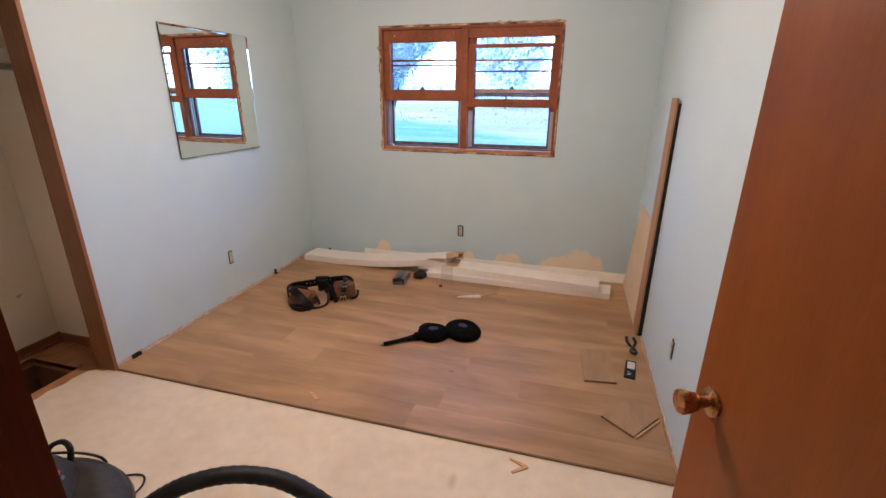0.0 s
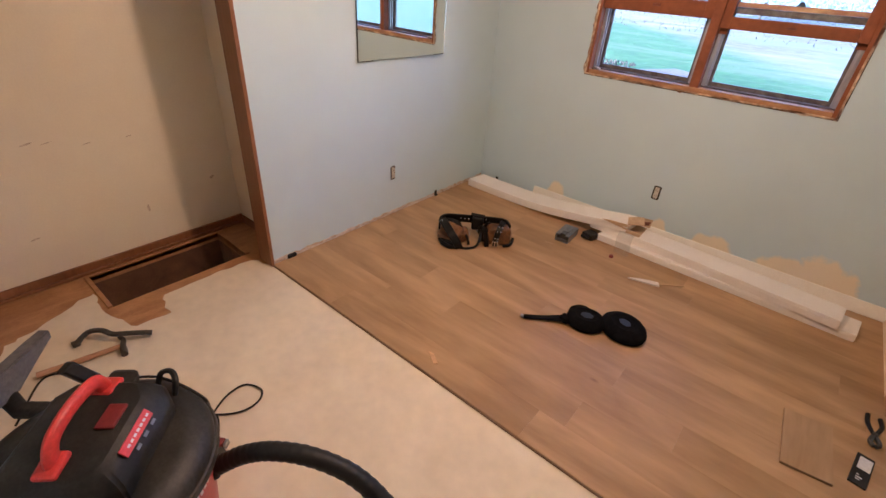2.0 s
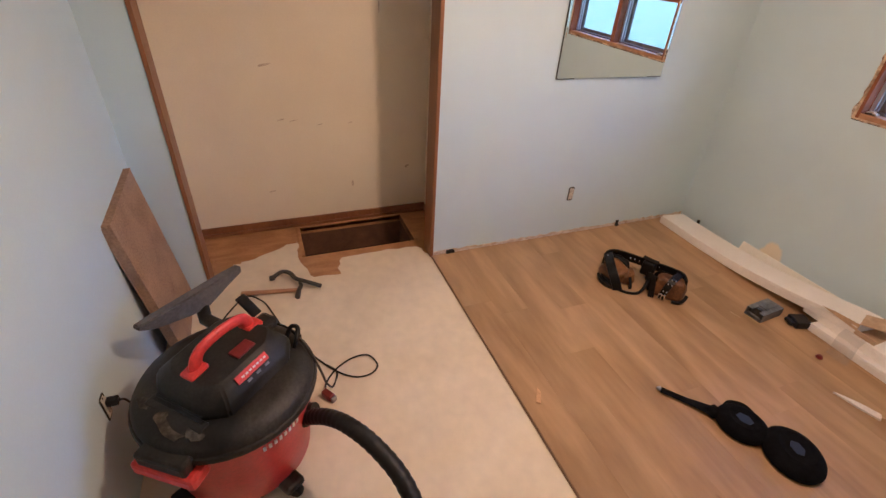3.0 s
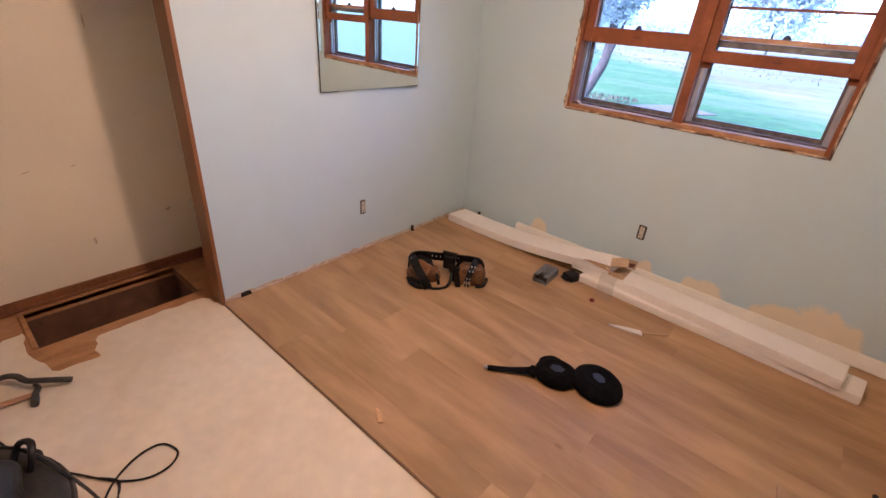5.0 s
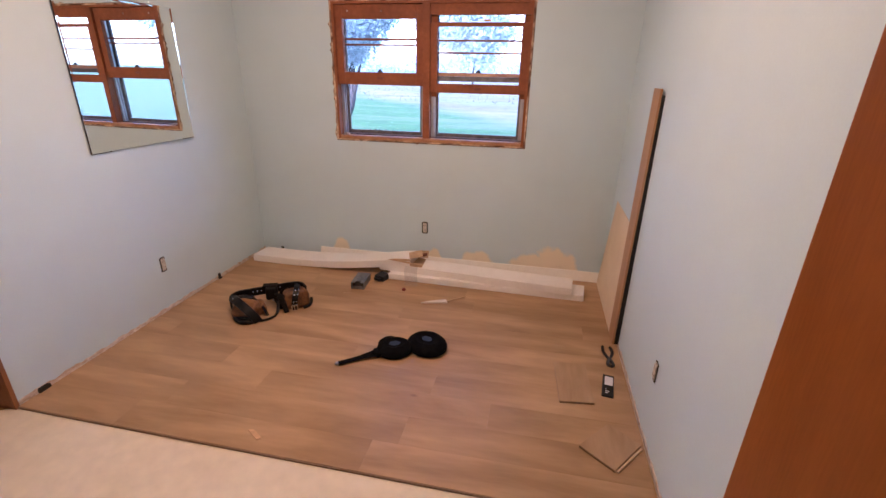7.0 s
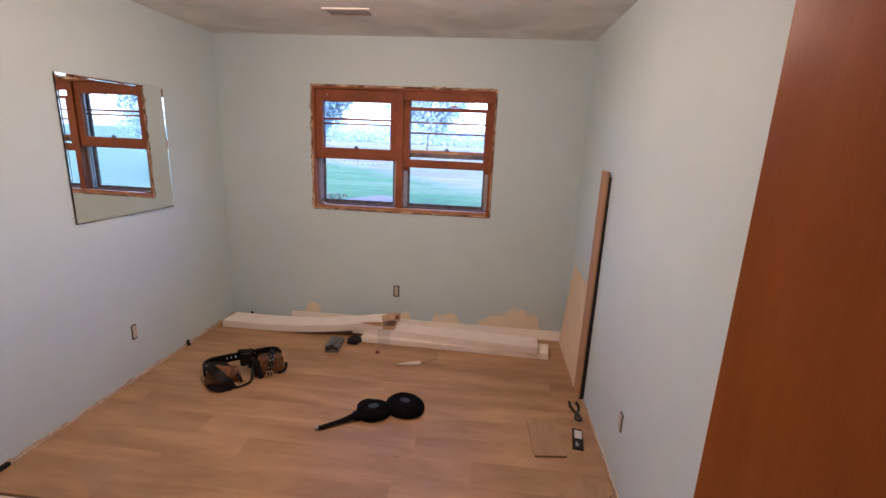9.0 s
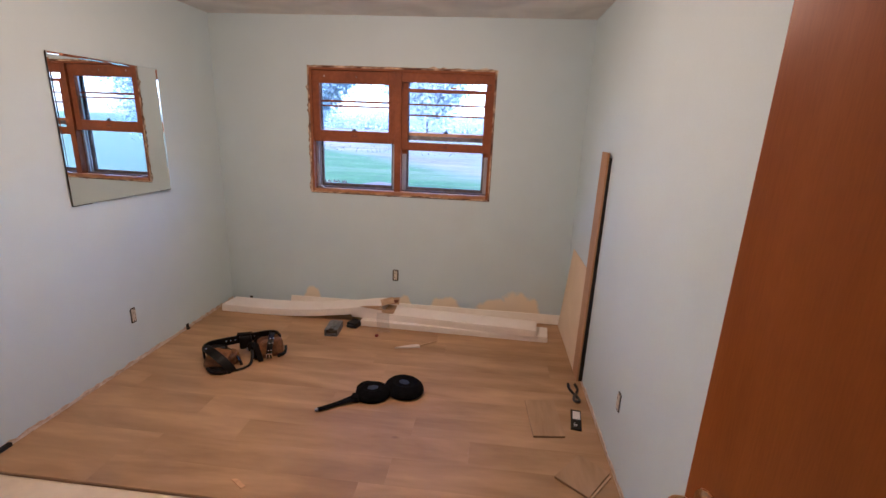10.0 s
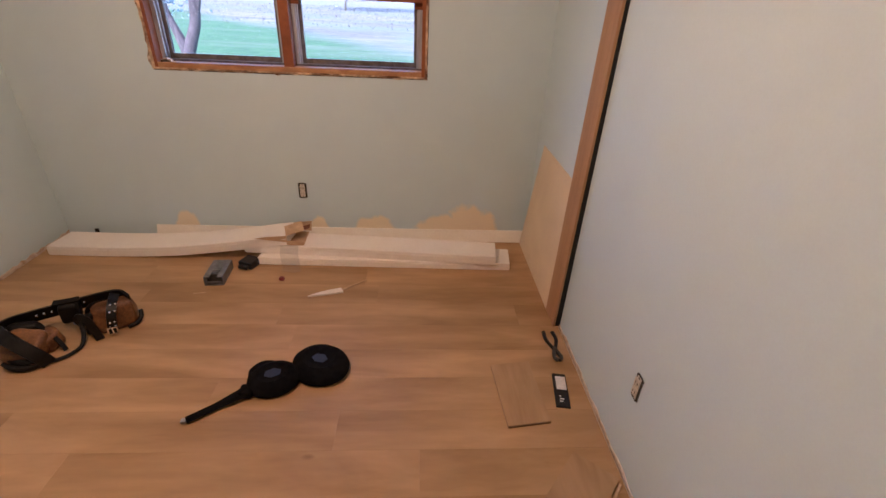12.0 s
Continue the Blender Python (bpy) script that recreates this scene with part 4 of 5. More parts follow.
for q in (((1.30, -0.2525, zz + 0.046), (1.482, -0.2425, zz + 0.020), (1.482, -0.2425, zz + 0.062), (1.36, -0.2490, zz + 0.056)),
          ((1.478, -0.238, zz + 0.060), (1.44, -0.12, zz + 0.062), (1.53, -0.06, zz + 0.072), (1.572, -0.17, zz + 0.064)),
          ((1.478, -0.240, zz + 0.002), (1.575, -0.232, zz - 0.004), (1.58, -0.232, zz + 0.018), (1.478, -0.240, zz + 0.030)),
          ((1.478, -0.05, zz), (1.478, -0.05, zz + 0.058), (1.59, -0.045, zz + 0.070), (1.585, -0.05, zz + 0.004)),
          ((1.478, -0.235, zz), (1.575, -0.230, zz - 0.004), (1.57, -0.05, zz - 0.004), (1.478, -0.05, zz))):
    f = flap.faces.new([flap.verts.new(p) for p in q])
bmesh.ops.translate(flap, verts=flap.verts, vec=(0, -0.076, 0))
bmesh.ops.solidify(flap, geom=flap.faces, thickness=0.003)
part("torn_flap", flap, M["kraft"], bent, "torn brown inner side of the end flap")
part("packing_slip", box(bmesh.new(), -0.05, 0.05, -0.002, 0.002, -0.018, 0.018, pose(1.545, -0.19, zz + 0.05, 25, 0, 40)), M["jambdark"], bent)
film = thing("plastic_film", "strip of clear plastic film hanging from the torn carton", "plastic film")
fb = bmesh.new()
cols = []
for i in range(5):
    x = 1.44 + 0.026 * i
    w = 0.006 * math.sin(i * 2.1)
    cols.append([fb.verts.new((x + dx, y + w, z)) for dx, y, z in ((0, -0.316, Z + 0.109), (0.004, -0.340, Z + 0.108), (0.006, -0.372, Z + 0.085), (0.012, -0.382, Z + 0.045), (0.02, -0.40, Z + 0.006), (0.03, -0.45, Z + 0.004))])
for a, b in zip(cols, cols[1:]):
    for i in range(5):
        fb.faces.new((a[i], a[i + 1], b[i + 1], b[i]))
part("film_sheet", fb, M["film"], film, smooth=True)
steelbox = thing("metal_connector", "short grey galvanised metal profile lying on the planks", "metal profile", pose(1.090, -0.590, Z, 0, 0, 4))
sb = boxes((0, 0.100, 0, 0.185, 0.0, 0.003), (0, 0.003, 0, 0.185, 0.003, 0.052), (0.097, 0.100, 0, 0.185, 0.003, 0.052), (0, 0.030, 0.0, 0.185, 0.052, 0.055), (0.070, 0.100, 0.0, 0.185, 0.052, 0.055), (0.030, 0.070, 0.045, 0.185, 0.052, 0.055))
part("profile", sb, M["galv"], steelbox)
part("inner_web", boxes((0.006, 0.094, 0.030, 0.036, 0.004, 0.050)), M["iron"], steelbox)
part("ridge", boxes((0.026, 0.074, 0.06, 0.175, 0.055, 0.061), bevel=0.002), M["galv"], steelbox)
part("lip", boxes((0.012, 0.088, 0.0, 0.004, 0.018, 0.026)), M["galv"], steelbox)
blk = thing("black_fitting", "small black plastic fitting beside the metal profile", "fitting", pose(1.262, -0.372, Z, 0, 0, -20))
part("body", boxes((-0.045, 0.045, -0.04, 0.05, 0, 0.042), bevel=0.006), M["black"], blk)
part("neck", boxes((-0.03, 0.03, -0.065, -0.04, 0.01, 0.03), bevel=0.004), M["black"], blk)
bit = thing("plug_bit", "tiny dark round plug on the planks", "plug", pose(1.487, -0.519, Z))
part("cap", lathe([(0, 0), (0.014, 0), (0.017, 0.006), (0.012, 0.016), (0, 0.018)], 12), M["reddark"], bit, smooth=True)
scrap = thing("trim_scrap", "curled white scrap of trim on the planks", "scrap", pose(0, 0, Z))
part("blade", slab([(1.669, -0.690), (1.70, -0.683), (1.76, -0.672), (1.852, -0.645), (1.835, -0.608), (1.775, -0.628), (1.71, -0.662)], 0.001, 0.010), M["pinkfelt"], scrap)
part("tail", tube(curve([(1.835, -0.628, 0.006), (1.87, -0.60, 0.006), (1.915, -0.565, 0.007), (1.968, -0.527, 0.009)]), 0.0045, 6), M["kraft"], scrap, "thin brown tail")
sliver = thing("dark_sliver", "thin dark sliver lying on the planks", "scrap", pose(1.09, -0.66, Z, 0, 0, 12))
part("strip", boxes((-0.03, 0.03, -0.003, 0.003, 0, 0.003), bevel=0.001), M["kraft"], sliver)

# ---- spacers ----
def spacer(x, y, rz, label, upright=True):
    s = thing("floor_spacer", label, "spacer", pose(x, y, Z, 0, 0, rz), "floor spacers")
    if upright:
        part("foot", boxes((-0.010, 0.008, -0.012, 0.012, 0, 0.012), bevel=0.001), M["black"], s)
        part("upright", boxes((-0.010, -0.001, -0.011, 0.011, 0.012, 0.044), bevel=0.001), M["black"], s)
    else:
        part("foot", boxes((-0.007, 0.006, -0.030, 0.030, 0, 0.020), bevel=0.002), M["black"], s)
        part("wedge", boxes((-0.007, 0.002, -0.028, 0.022, 0.020, 0.026), bevel=0.002), M["black"], s)


spacer(0.018, -0.662, 0, "black plastic spacer standing between planks and wall")
spacer(0.012, -2.038, 0, "flat black plastic spacer at the wall beside the closet", False)
spacer(0.19, -0.022, -90, "black plastic spacer behind the bent carton")

# ---- leaning boards ----
LEAN_B = math.degrees(math.atan2(0.010, 1.5))
tall = thing("tall_board", "tall pine board leaning on the wall, a black strip behind it", "board", pose(2.951, -0.85, Z, 0, LEAN_B, 0))
part("plank_face", boxes((0, 0.012, -0.075, 0.07, 0, 1.50), bevel=0.0015), M["board"], tall)
# black strip that fills the space between board and wall
part("back_strip", boxes((0.012, 0.038, -0.070, 0.06, 0, 1.47), bevel=0.001), M["black"], tall, "black strip behind the board")
panel = thing("leaning_panel", "tan hardboard offcut leaning in the corner", "panel", pose(2.952, 0, Z, 0, 2.7, 0))
part("sheet", slab([(-0.035, 0.0), (-0.155, 0.715), (-0.40, 0.715), (-0.775, 0.71), (-0.775, 0.0)], 0.0, 0.006, on_x(0)), M["tan"], panel)

# ---- offcuts, pliers, card near the right wall ----
off = thing("plank_offcut", "short oak laminate offcut lying on the planks", "offcut", pose(0, 0, Z), "plank offcuts")
part("board", slab([(2.612, -1.542), (2.787, -1.519), (2.767, -1.188), (2.590, -1.211)], 0.0005, 0.011), M["offcut"], off)
off2 = thing("plank_offcut", "square oak laminate offcut lying askew at the plank edge", "offcut", pose(0, 0, Z), "plank offcuts")
part("board", slab([(2.828, -1.937), (2.962, -1.765), (2.835, -1.655), (2.689, -1.824)], 0.0005, 0.011), M["offcut"], off2)
# core-coloured edge strips, dark so that they also draw the offcuts' shadow line
for o, pts in ((off, ((2.612, -1.5435), (2.787, -1.5205))), (off2, ((2.689, -1.8255), (2.828, -1.9385)))):
    d = Vector((pts[1][0] - pts[0][0], pts[1][1] - pts[0][1], 0))
    e = box(bmesh.new(), 0.002, d.length - 0.002, -0.002, 0.0012, 0.0005, 0.0095, pose(*pts[0], 0, 0, 0, math.degrees(math.atan2(d.y, d.x))))
    part("cut_edge", e, M["plank_edge"], o, "dark cut edge doubling as a shadow line")
d = thing("wood_strip", "short brown strip of wood beside the offcut", "wood strip", pose(2.90, -1.86, Z, 0, 0, 51))
part("strip", boxes((-0.10, 0.10, -0.005, 0.005, 0, 0.008), bevel=0.001), M["kraft"], d)
card = thing("tool_card", "black blister card with a white label on the planks", "package", pose(2.872, -1.357, Z, 0, 0, -9))
part("backing", boxes((-0.029, 0.029, -0.093, 0.093, 0, 0.010), bevel=0.002), M["black"], card)
part("label", boxes((-0.018, 0.024, 0.0, 0.075, 0.010, 0.0112)), M["paper"], card, "white printed label")
for i, (a, b) in enumerate(((-0.055, 0.02), (-0.068, 0.014), (-0.040, 0.008))):
    part("print_bar", boxes((-0.012, -0.012 + b, a, a + 0.006, 0.010, 0.0108)), M["paper"], card)
pl = thing("pliers", "dark steel end-cutting pliers lying open", "pliers", pose(2.911, -1.09, Z, 0, 0, 0))
for s in (-1, 1):
    part("handle", tube(curve([(0.0, -0.02, 0.010), (s * 0.016, 0.02, 0.010), (s * 0.026, 0.06, 0.010), (s * 0.022 - 0.002, 0.108, 0.010)]), lambda k: 0.0075 + 0.002 * k, 8), M["black"], pl, "black grip", True)
    part("jaw", tube(curve([(0, -0.02, 0.010), (s * 0.012, -0.05, 0.011), (s * 0.016, -0.075, 0.012), (s * 0.004, -0.092, 0.012)]), lambda k: 0.010 - 0.002 * k, 8), M["iron"], pl, smooth=True)
part("rivet", lathe([(0, 0), (0.011, 0), (0.011, 0.018), (0, 0.020)], 12, pose(0, -0.02, 0.002)), M["iron"], pl)
chipl = thing("wood_chip", "pale wood chip on the plank edge", "wood chip", pose(1.23, -2.076, Z, 0, 0, -28), "wood chips")
part("chip", slab([(-0.045, -0.006), (0.042, -0.012), (0.046, 0.008), (-0.02, 0.012)], 0, 0.006), M["chip"], chipl)
chipr = thing("wood_chip", "bent splinter of pale wood on the old flooring", "wood chip", pose(0, 0, 0), "wood chips")
part("chip", slab([(2.286, -2.208), (2.362, -2.230), (2.372, -2.242), (2.312, -2.290), (2.303, -2.283), (2.348, -2.243), (2.288, -2.216)], 0, 0.007), M["chip"], chipr)

# ---- knee pads ----
pads = thing("knee_pads", "pair of black knee pads with blue-grey caps and a strap", "knee pads", pose(0, 0, Z))
for c, r, h, ca in (((1.662, -1.308), 0.106, 0.066, 20), ((1.840, -1.226), 0.128, 0.072, -25)):
    m = pose(c[0], c[1], 0, 0, 0, ca) @ Matrix.Diagonal((1, 0.88, 1, 1))
    p = part("pad", lathe([(0, 0), (r * 0.86, 0), (r * 0.97, 0.010), (r, 0.026), (r * 0.95, 0.044), (r * 0.80, h * 0.86), (r * 0.60, h), (r * 0.48, h * 0.93), (r * 0.3, h * 0.90), (0, h * 0.89)], 36, m), M["blackfab"], pads, smooth=True)
    part("cap", slab([(0.036 * math.cos(a), 0.030 * math.sin(a)) for a in (k * math.pi / 3 + 0.3 for k in range(6))], h * 0.86, h * 0.93, m), M["bluepatch"], p, "blue-grey hexagonal cap")
part("pad_wing", lathe([(0, 0), (0.055, 0), (0.062, 0.014), (0.058, 0.036), (0.040, 0.052), (0, 0.056)], 24, pose(1.612, -1.262, 0, 0, 0, 30) @ Matrix.Diagonal((1.1, 0.85, 1, 1))), M["blackfab"], pads, smooth=True)
part("strap", tube(curve([(1.60, -1.345, 0.022), (1.545, -1.39, 0.020), (1.47, -1.445, 0.014), (1.389, -1.503, 0.010)]), lambda k: 0.036 - 0.018 * min(k * 1.6, 1), 10, flat=0.4, up=(0, 0, 1)), M["blackfab"], pads, smooth=True)
part("strap_tip", boxes((1.372, 1.392, -1.515, -1.495, 0.004, 0.016), bevel=0.003), M["steel"], pads, "grey metal strap end")
part("collar", boxes((1.545, 1.60, -1.40, -1.345, 0.004, 0.042), bevel=0.012), M["blackfab"], pads)

# ---- tool belt ----
belt = thing("tool_belt", "brown leather tool belt with black studded straps", "tool belt", pose(0, 0, Z))


def band(pts, lo, hi, thick, n=6):
    bm = bmesh.new()
    pts = curve(pts, n)
    prev = None
    for i, p in enumerate(pts):
        d = (pts[min(i + 1, len(pts) - 1)] - pts[max(i - 1, 0)])
        s = Vector((-d.y, d.x, 0)).normalized() * thick
        ring = [bm.verts.new(q) for q in (p + Vector((0, 0, lo)), p + s + Vector((0, 0, lo)), p + s + Vector((0, 0, hi)), p + Vector((0, 0, hi)))]
        if prev:
            for j in range(4):
                bm.faces.new((prev[j], prev[(j + 1) % 4], ring[(j + 1) % 4], ring[j]))
        else:
            bm.faces.new(ring[::-1])
        prev = ring
    bm.faces.new(prev)
    bmesh.ops.recalc_face_normals(bm, faces=bm.faces)
    return bm


BL = pose(0.460, -1.080, 0, 0, 0, 27) @ Matrix.Diagonal((0.93, 1, 1, 1))   # along the belt; its front side is -y


def sack(c, size, rx, rz, seed, p=0.7):
    """A stuffed leather pouch: a squarish, lumpy body."""
    bm = bmesh.new()
    m = BL @ pose(*c, rx, 0, rz)
    def q(v):
        return math.copysign(abs(v) ** p, v)
    rings = []
    for j in range(1, 12):
        t = -math.pi / 2 + math.pi * j / 12
        ring = []
        for i in range(28):
            a = 2 * math.pi * i / 28
            v = Vector((size[0] / 2 * q(math.cos(t)) * q(math.cos(a)), size[1] / 2 * q(math.cos(t)) * q(math.sin(a)), size[2] / 2 * q(math.sin(t))))
            v *= 1 + 0.14 * noise.noise(v * 16 + Vector((seed, 0, 0)))
            v = m @ v
            v.z = max(v.z, 0.001)
            ring.append(bm.verts.new(v))
        rings.append(ring)
    for r0, r1 in zip(rings, rings[1:]):
        for i in range(28):
            bm.faces.new((r0[i], r0[(i + 1) % 28], r1[(i + 1) % 28], r1[i]))
    bm.faces.new(rings[0][::-1])
    bm.faces.new(rings[-1])
    bmesh.ops.recalc_face_normals(bm, faces=bm.faces)
    return bm


def ribbon(pts, wide, thick, normal):
    """A flat strap along the points, its flat side towards the normal."""
    bm = bmesh.new()
    line = [BL @ v for v in curve(pts, 6)]
    nv = BL.to_3x3() @ Vector(normal)
    prev = None
    for i, p in enumerate(line):
        d = (line[min(i + 1, len(line) - 1)] - line[max(i - 1, 0)]).normalized()
        sd = d.cross(nv).normalized() * wide / 2
        up = sd.cross(d).normalized() * thick
        ring = [bm.verts.new(Vector((v.x, v.y, max(v.z, 0.001)))) for v in (p - sd, p + sd, p + sd * 0.92 + up, p - sd * 0.92 + up)]
        if prev:
            for j in range(4):
                bm.faces.new((prev[j], prev[(j + 1) % 4], ring[(j + 1) % 4], ring[j]))
        else:
            bm.faces.new(ring[::-1])
        prev = ring
    bm.faces.new(prev)
    bmesh.ops.recalc_face_normals(bm, faces=bm.faces)
    return bm


def stud(x, y, z):
    part("stud", lathe([(0, 0), (0.0062, 0), (0.0056, 0.003), (0.003, 0.0055), (0, 0.0062)], 10, BL @ pose(x, y, z, 75, 0, 0)), M["chrome"], belt, smooth=True)


DK = M["darkleather"]
part("pouch", sack((0.072, -0.102, 0.046), (0.185, 0.150, 0.090), 24, -30, 1.0, 0.55), M["leather"], belt, "worn brown leather pouch lying on its side", True)
# solid black body in place of the shaded hollow of the mouth
part("pouch_mouth", sack((0.075, -0.165, 0.022), (0.150, 0.060, 0.046), 8, -34, 4.0, 0.7), DK, belt, "mouth of the pouch, its dark inside as a black body", True)
part("pouch", sack((0.420, -0.022, 0.062), (0.190, 0.110, 0.132), -6, 8, 5.0, 0.5), M["leather"], belt, "worn brown leather pouch", True)
part("pouch_gusset", sack((0.160, -0.075, 0.044), (0.100, 0.090, 0.085), 14, -52, 9.0, 0.55), M["leather"], belt, "folded brown pouch gusset", True)
# black bodies put in to darken the pouch interiors like shade
part("pouch_lining", sack((0.060, 0.000, 0.058), (0.150, 0.060, 0.105), 8, -6, 13.0), DK, belt, "black body standing in for the shaded pouch interior", True)
part("pouch_lining", sack((0.390, 0.030, 0.062), (0.20, 0.030, 0.115), 0, 0, 15.0), DK, belt, "black body standing in for the shaded pouch interior", True)
part("belt_strap", band([BL @ Vector(p) for p in ((-0.012, -0.085, 0.080), (-0.022, -0.03, 0.092), (0.01, 0.018, 0.098), (0.10, 0.030, 0.104), (0.25, 0.036, 0.112), (0.38, 0.040, 0.120), (0.455, 0.034, 0.118), (0.492, 0.0, 0.098))], -0.024, 0.032, 0.012), DK, belt, "black studded belt strap")
part("pouch_flap", ribbon([(-0.012, -0.050, 0.122), (0.018, -0.100, 0.126), (0.058, -0.150, 0.116), (0.100, -0.186, 0.090), (0.140, -0.204, 0.048), (0.165, -0.208, 0.006)], 0.056, 0.008, (0, -0.7, 0.7)), DK, belt, "black studded flap across the pouch")
part("pouch_lip", tube([BL @ v for v in curve([(0.000, -0.165, 0.030), (0.035, -0.195, 0.018), (0.08, -0.212, 0.012), (0.125, -0.212, 0.012), (0.165, -0.190, 0.014)])], lambda k: 0.009 + 0.007 * math.sin(math.pi * k), 8), DK, belt, "dark rolled pouch lip", True)
part("pouch_edge", ribbon([(0.120, -0.025, 0.090), (0.165, -0.080, 0.078), (0.205, -0.130, 0.048), (0.222, -0.150, 0.012)], 0.018, 0.006, (0.5, -0.5, 0.7)), DK, belt, "dark stitched pouch edge")
part("keeper_loop", sack((0.250, 0.016, 0.106), (0.085, 0.066, 0.098), 0, 0, 3.0, 0.4), DK, belt, "chunky black keeper in the middle of the belt", True)
part("keeper_tab", ribbon([(0.195, 0.022, 0.158), (0.25, 0.012, 0.160), (0.30, 0.020, 0.156)], 0.030, 0.006, (0, -0.3, 1)), DK, belt)
part("holster", sack((0.318, -0.052, 0.056), (0.052, 0.050, 0.118), 12, 20, 7.0, 0.55), DK, belt, "black leather holster", True)
part("holster_loop", ribbon([(0.285, -0.035, 0.055), (0.283, -0.060, 0.100), (0.300, -0.085, 0.124), (0.325, -0.098, 0.105), (0.340, -0.106, 0.055), (0.352, -0.118, 0.004)], 0.034, 0.008, (0, -1, 0.3)), DK, belt)
part("hanging_strap", tube([BL @ v for v in curve([(0.155, -0.198, 0.008), (0.20, -0.198, 0.008), (0.245, -0.180, 0.008), (0.280, -0.145, 0.012), (0.295, -0.11, 0.045), (0.292, -0.075, 0.09)])], 0.010, 8, flat=0.7, up=(0, 0, 1)), DK, belt, smooth=True)
part("buckle_strap", ribbon([(0.440, 0.020, 0.142), (0.430, -0.050, 0.132), (0.418, -0.088, 0.092), (0.410, -0.100, 0.040), (0.408, -0.104, 0.012)], 0.040, 0.006, (0, -1, 0.2)), DK, belt, "black studded strap over the pouch")
part("pouch_foot", tube([BL @ v for v in curve([(0.47, -0.085, 0.010), (0.51, -0.065, 0.012), (0.528, -0.035, 0.024), (0.530, -0.015, 0.048)])], 0.010, 8), DK, belt, smooth=True)
part("tool_end", lathe([(0, 0), (0.011, 0), (0.012, 0.004), (0.009, 0.006), (0, 0.007)], 12, BL @ pose(0.266, -0.034, 0.068, 80, 0, 0)), M["steel"], belt, "steel tool end", True)
for x, y, z in ((-0.002, -0.082, 0.128), (0.022, -0.108, 0.126), (0.048, -0.110, 0.120), (0.038, -0.132, 0.116), (0.424, -0.062, 0.136), (0.446, -0.060, 0.136), (0.416, -0.084, 0.112), (0.438, -0.082, 0.112), (0.406, -0.100, 0.066), (0.426, -0.098, 0.066), (0.402, -0.106, 0.046), (0.424, -0.104, 0.046)):
    stud(x, y, z)
for i in range(3):
    stud(0.120 + 0.03 * i, 0.016 + 0.002 * i, 0.118 + 0.001 * i)
stud(0.31, 0.026, 0.130)
bk = bmesh.new()
for q in ((-0.022, 0.022, -0.003, 0.003, 0.030, 0.036), (-0.022, 0.022, -0.003, 0.003, -0.004, 0.002), (-0.022, -0.016, -0.003, 0.003, 0.002, 0.030), (0.016, 0.022, -0.003, 0.003, 0.002, 0.030), (-0.003, 0.003, -0.004, 0.002, 0.002, 0.030)):
    box(bk, *q, m=BL @ pose(0.410, -0.114, 0.014))
part("buckle", bk, M["chrome"], belt, "chrome roller buckle")

# ---- hammer, pry bar, cord ----
ham = thing("hammer", "claw hammer with a worn wooden handle on the old flooring", "hammer", pose(0, 0, 0))
part("handle", tube([(0.075, -3.34, 0.017), (0.10, -3.2, 0.017), (0.128, -3.04, 0.017)], lambda k: 0.0165 - 0.004 * k, 10, flat=0.8, up=(0, 0, 1)), M["hickory"], ham, smooth=True)
part("head", tube(curve([(0.195, -3.045, 0.016), (0.165, -3.038, 0.016), (0.13, -3.03, 0.018), (0.095, -3.015, 0.018), (0.055, -3.02, 0.012)]), lambda k: 0.015 if k < 0.25 else 0.015 - 0.008 * (k - 0.25), 10), M["iron"], ham, "dull iron head", True)
pry = thing("pry_bar", "dark iron pry bar with a hooked end", "pry bar", pose(0, 0, 0))
part("bar", tube(curve([(-0.030, -3.170, 0.012), (-0.045, -3.140, 0.026), (-0.045, -3.105, 0.040), (-0.010, -3.065, 0.044), (0.045, -3.040, 0.040), (0.085, -2.995, 0.040), (0.110, -2.955, 0.034), (0.137, -2.905, 0.022)]), lambda k: 0.0145, 8, flat=0.7, up=(0, 0, 1)), M["iron"], pry, smooth=True)
part("claw", boxes((-0.055, -0.02, -3.185, -3.155, 0.002, 0.020), bevel=0.004), M["iron"], pry)

# ---- wet-dry vacuum ----
VX, VY, VR, VH = 1.105, -3.315, 1.09, 0.925


def in_vac(x, y, z):
    return Vector(((x - VX) / VR, (y - VY) / VR, z / VH))


vac = thing("shop_vacuum", "red and black wet-dry vacuum with dusty lid and hose", "vacuum cleaner", pose(VX, VY, 0) @ Matrix.Diagonal((VR, VR, VH, 1)))
part("drum", lathe([(0.0, 0.05), (0.205, 0.05), (0.215, 0.07), (0.232, 0.25), (0.240, 0.40), (0.248, 0.44), (0.0, 0.44)], 48), M["vacred"], vac, "red plastic drum", True)
part("lid", lathe([(0.0, 0.43), (0.258, 0.43), (0.264, 0.445), (0.262, 0.475), (0.250, 0.495), (0.215, 0.515), (0.195, 0.52), (0.0, 0.52)], 48), M["vacblack"], vac, "dusty black lid", True)
hm = pose(0, 0, 0, 0, 0, -45)   # the motor head's long side
head = bmesh.new()
corners = ((0.158, 0.085), (0.115, 0.145), (-0.120, 0.150), (-0.185, 0.100), (-0.185, -0.100), (-0.120, -0.150), (0.115, -0.145), (0.158, -0.085))
prev = None
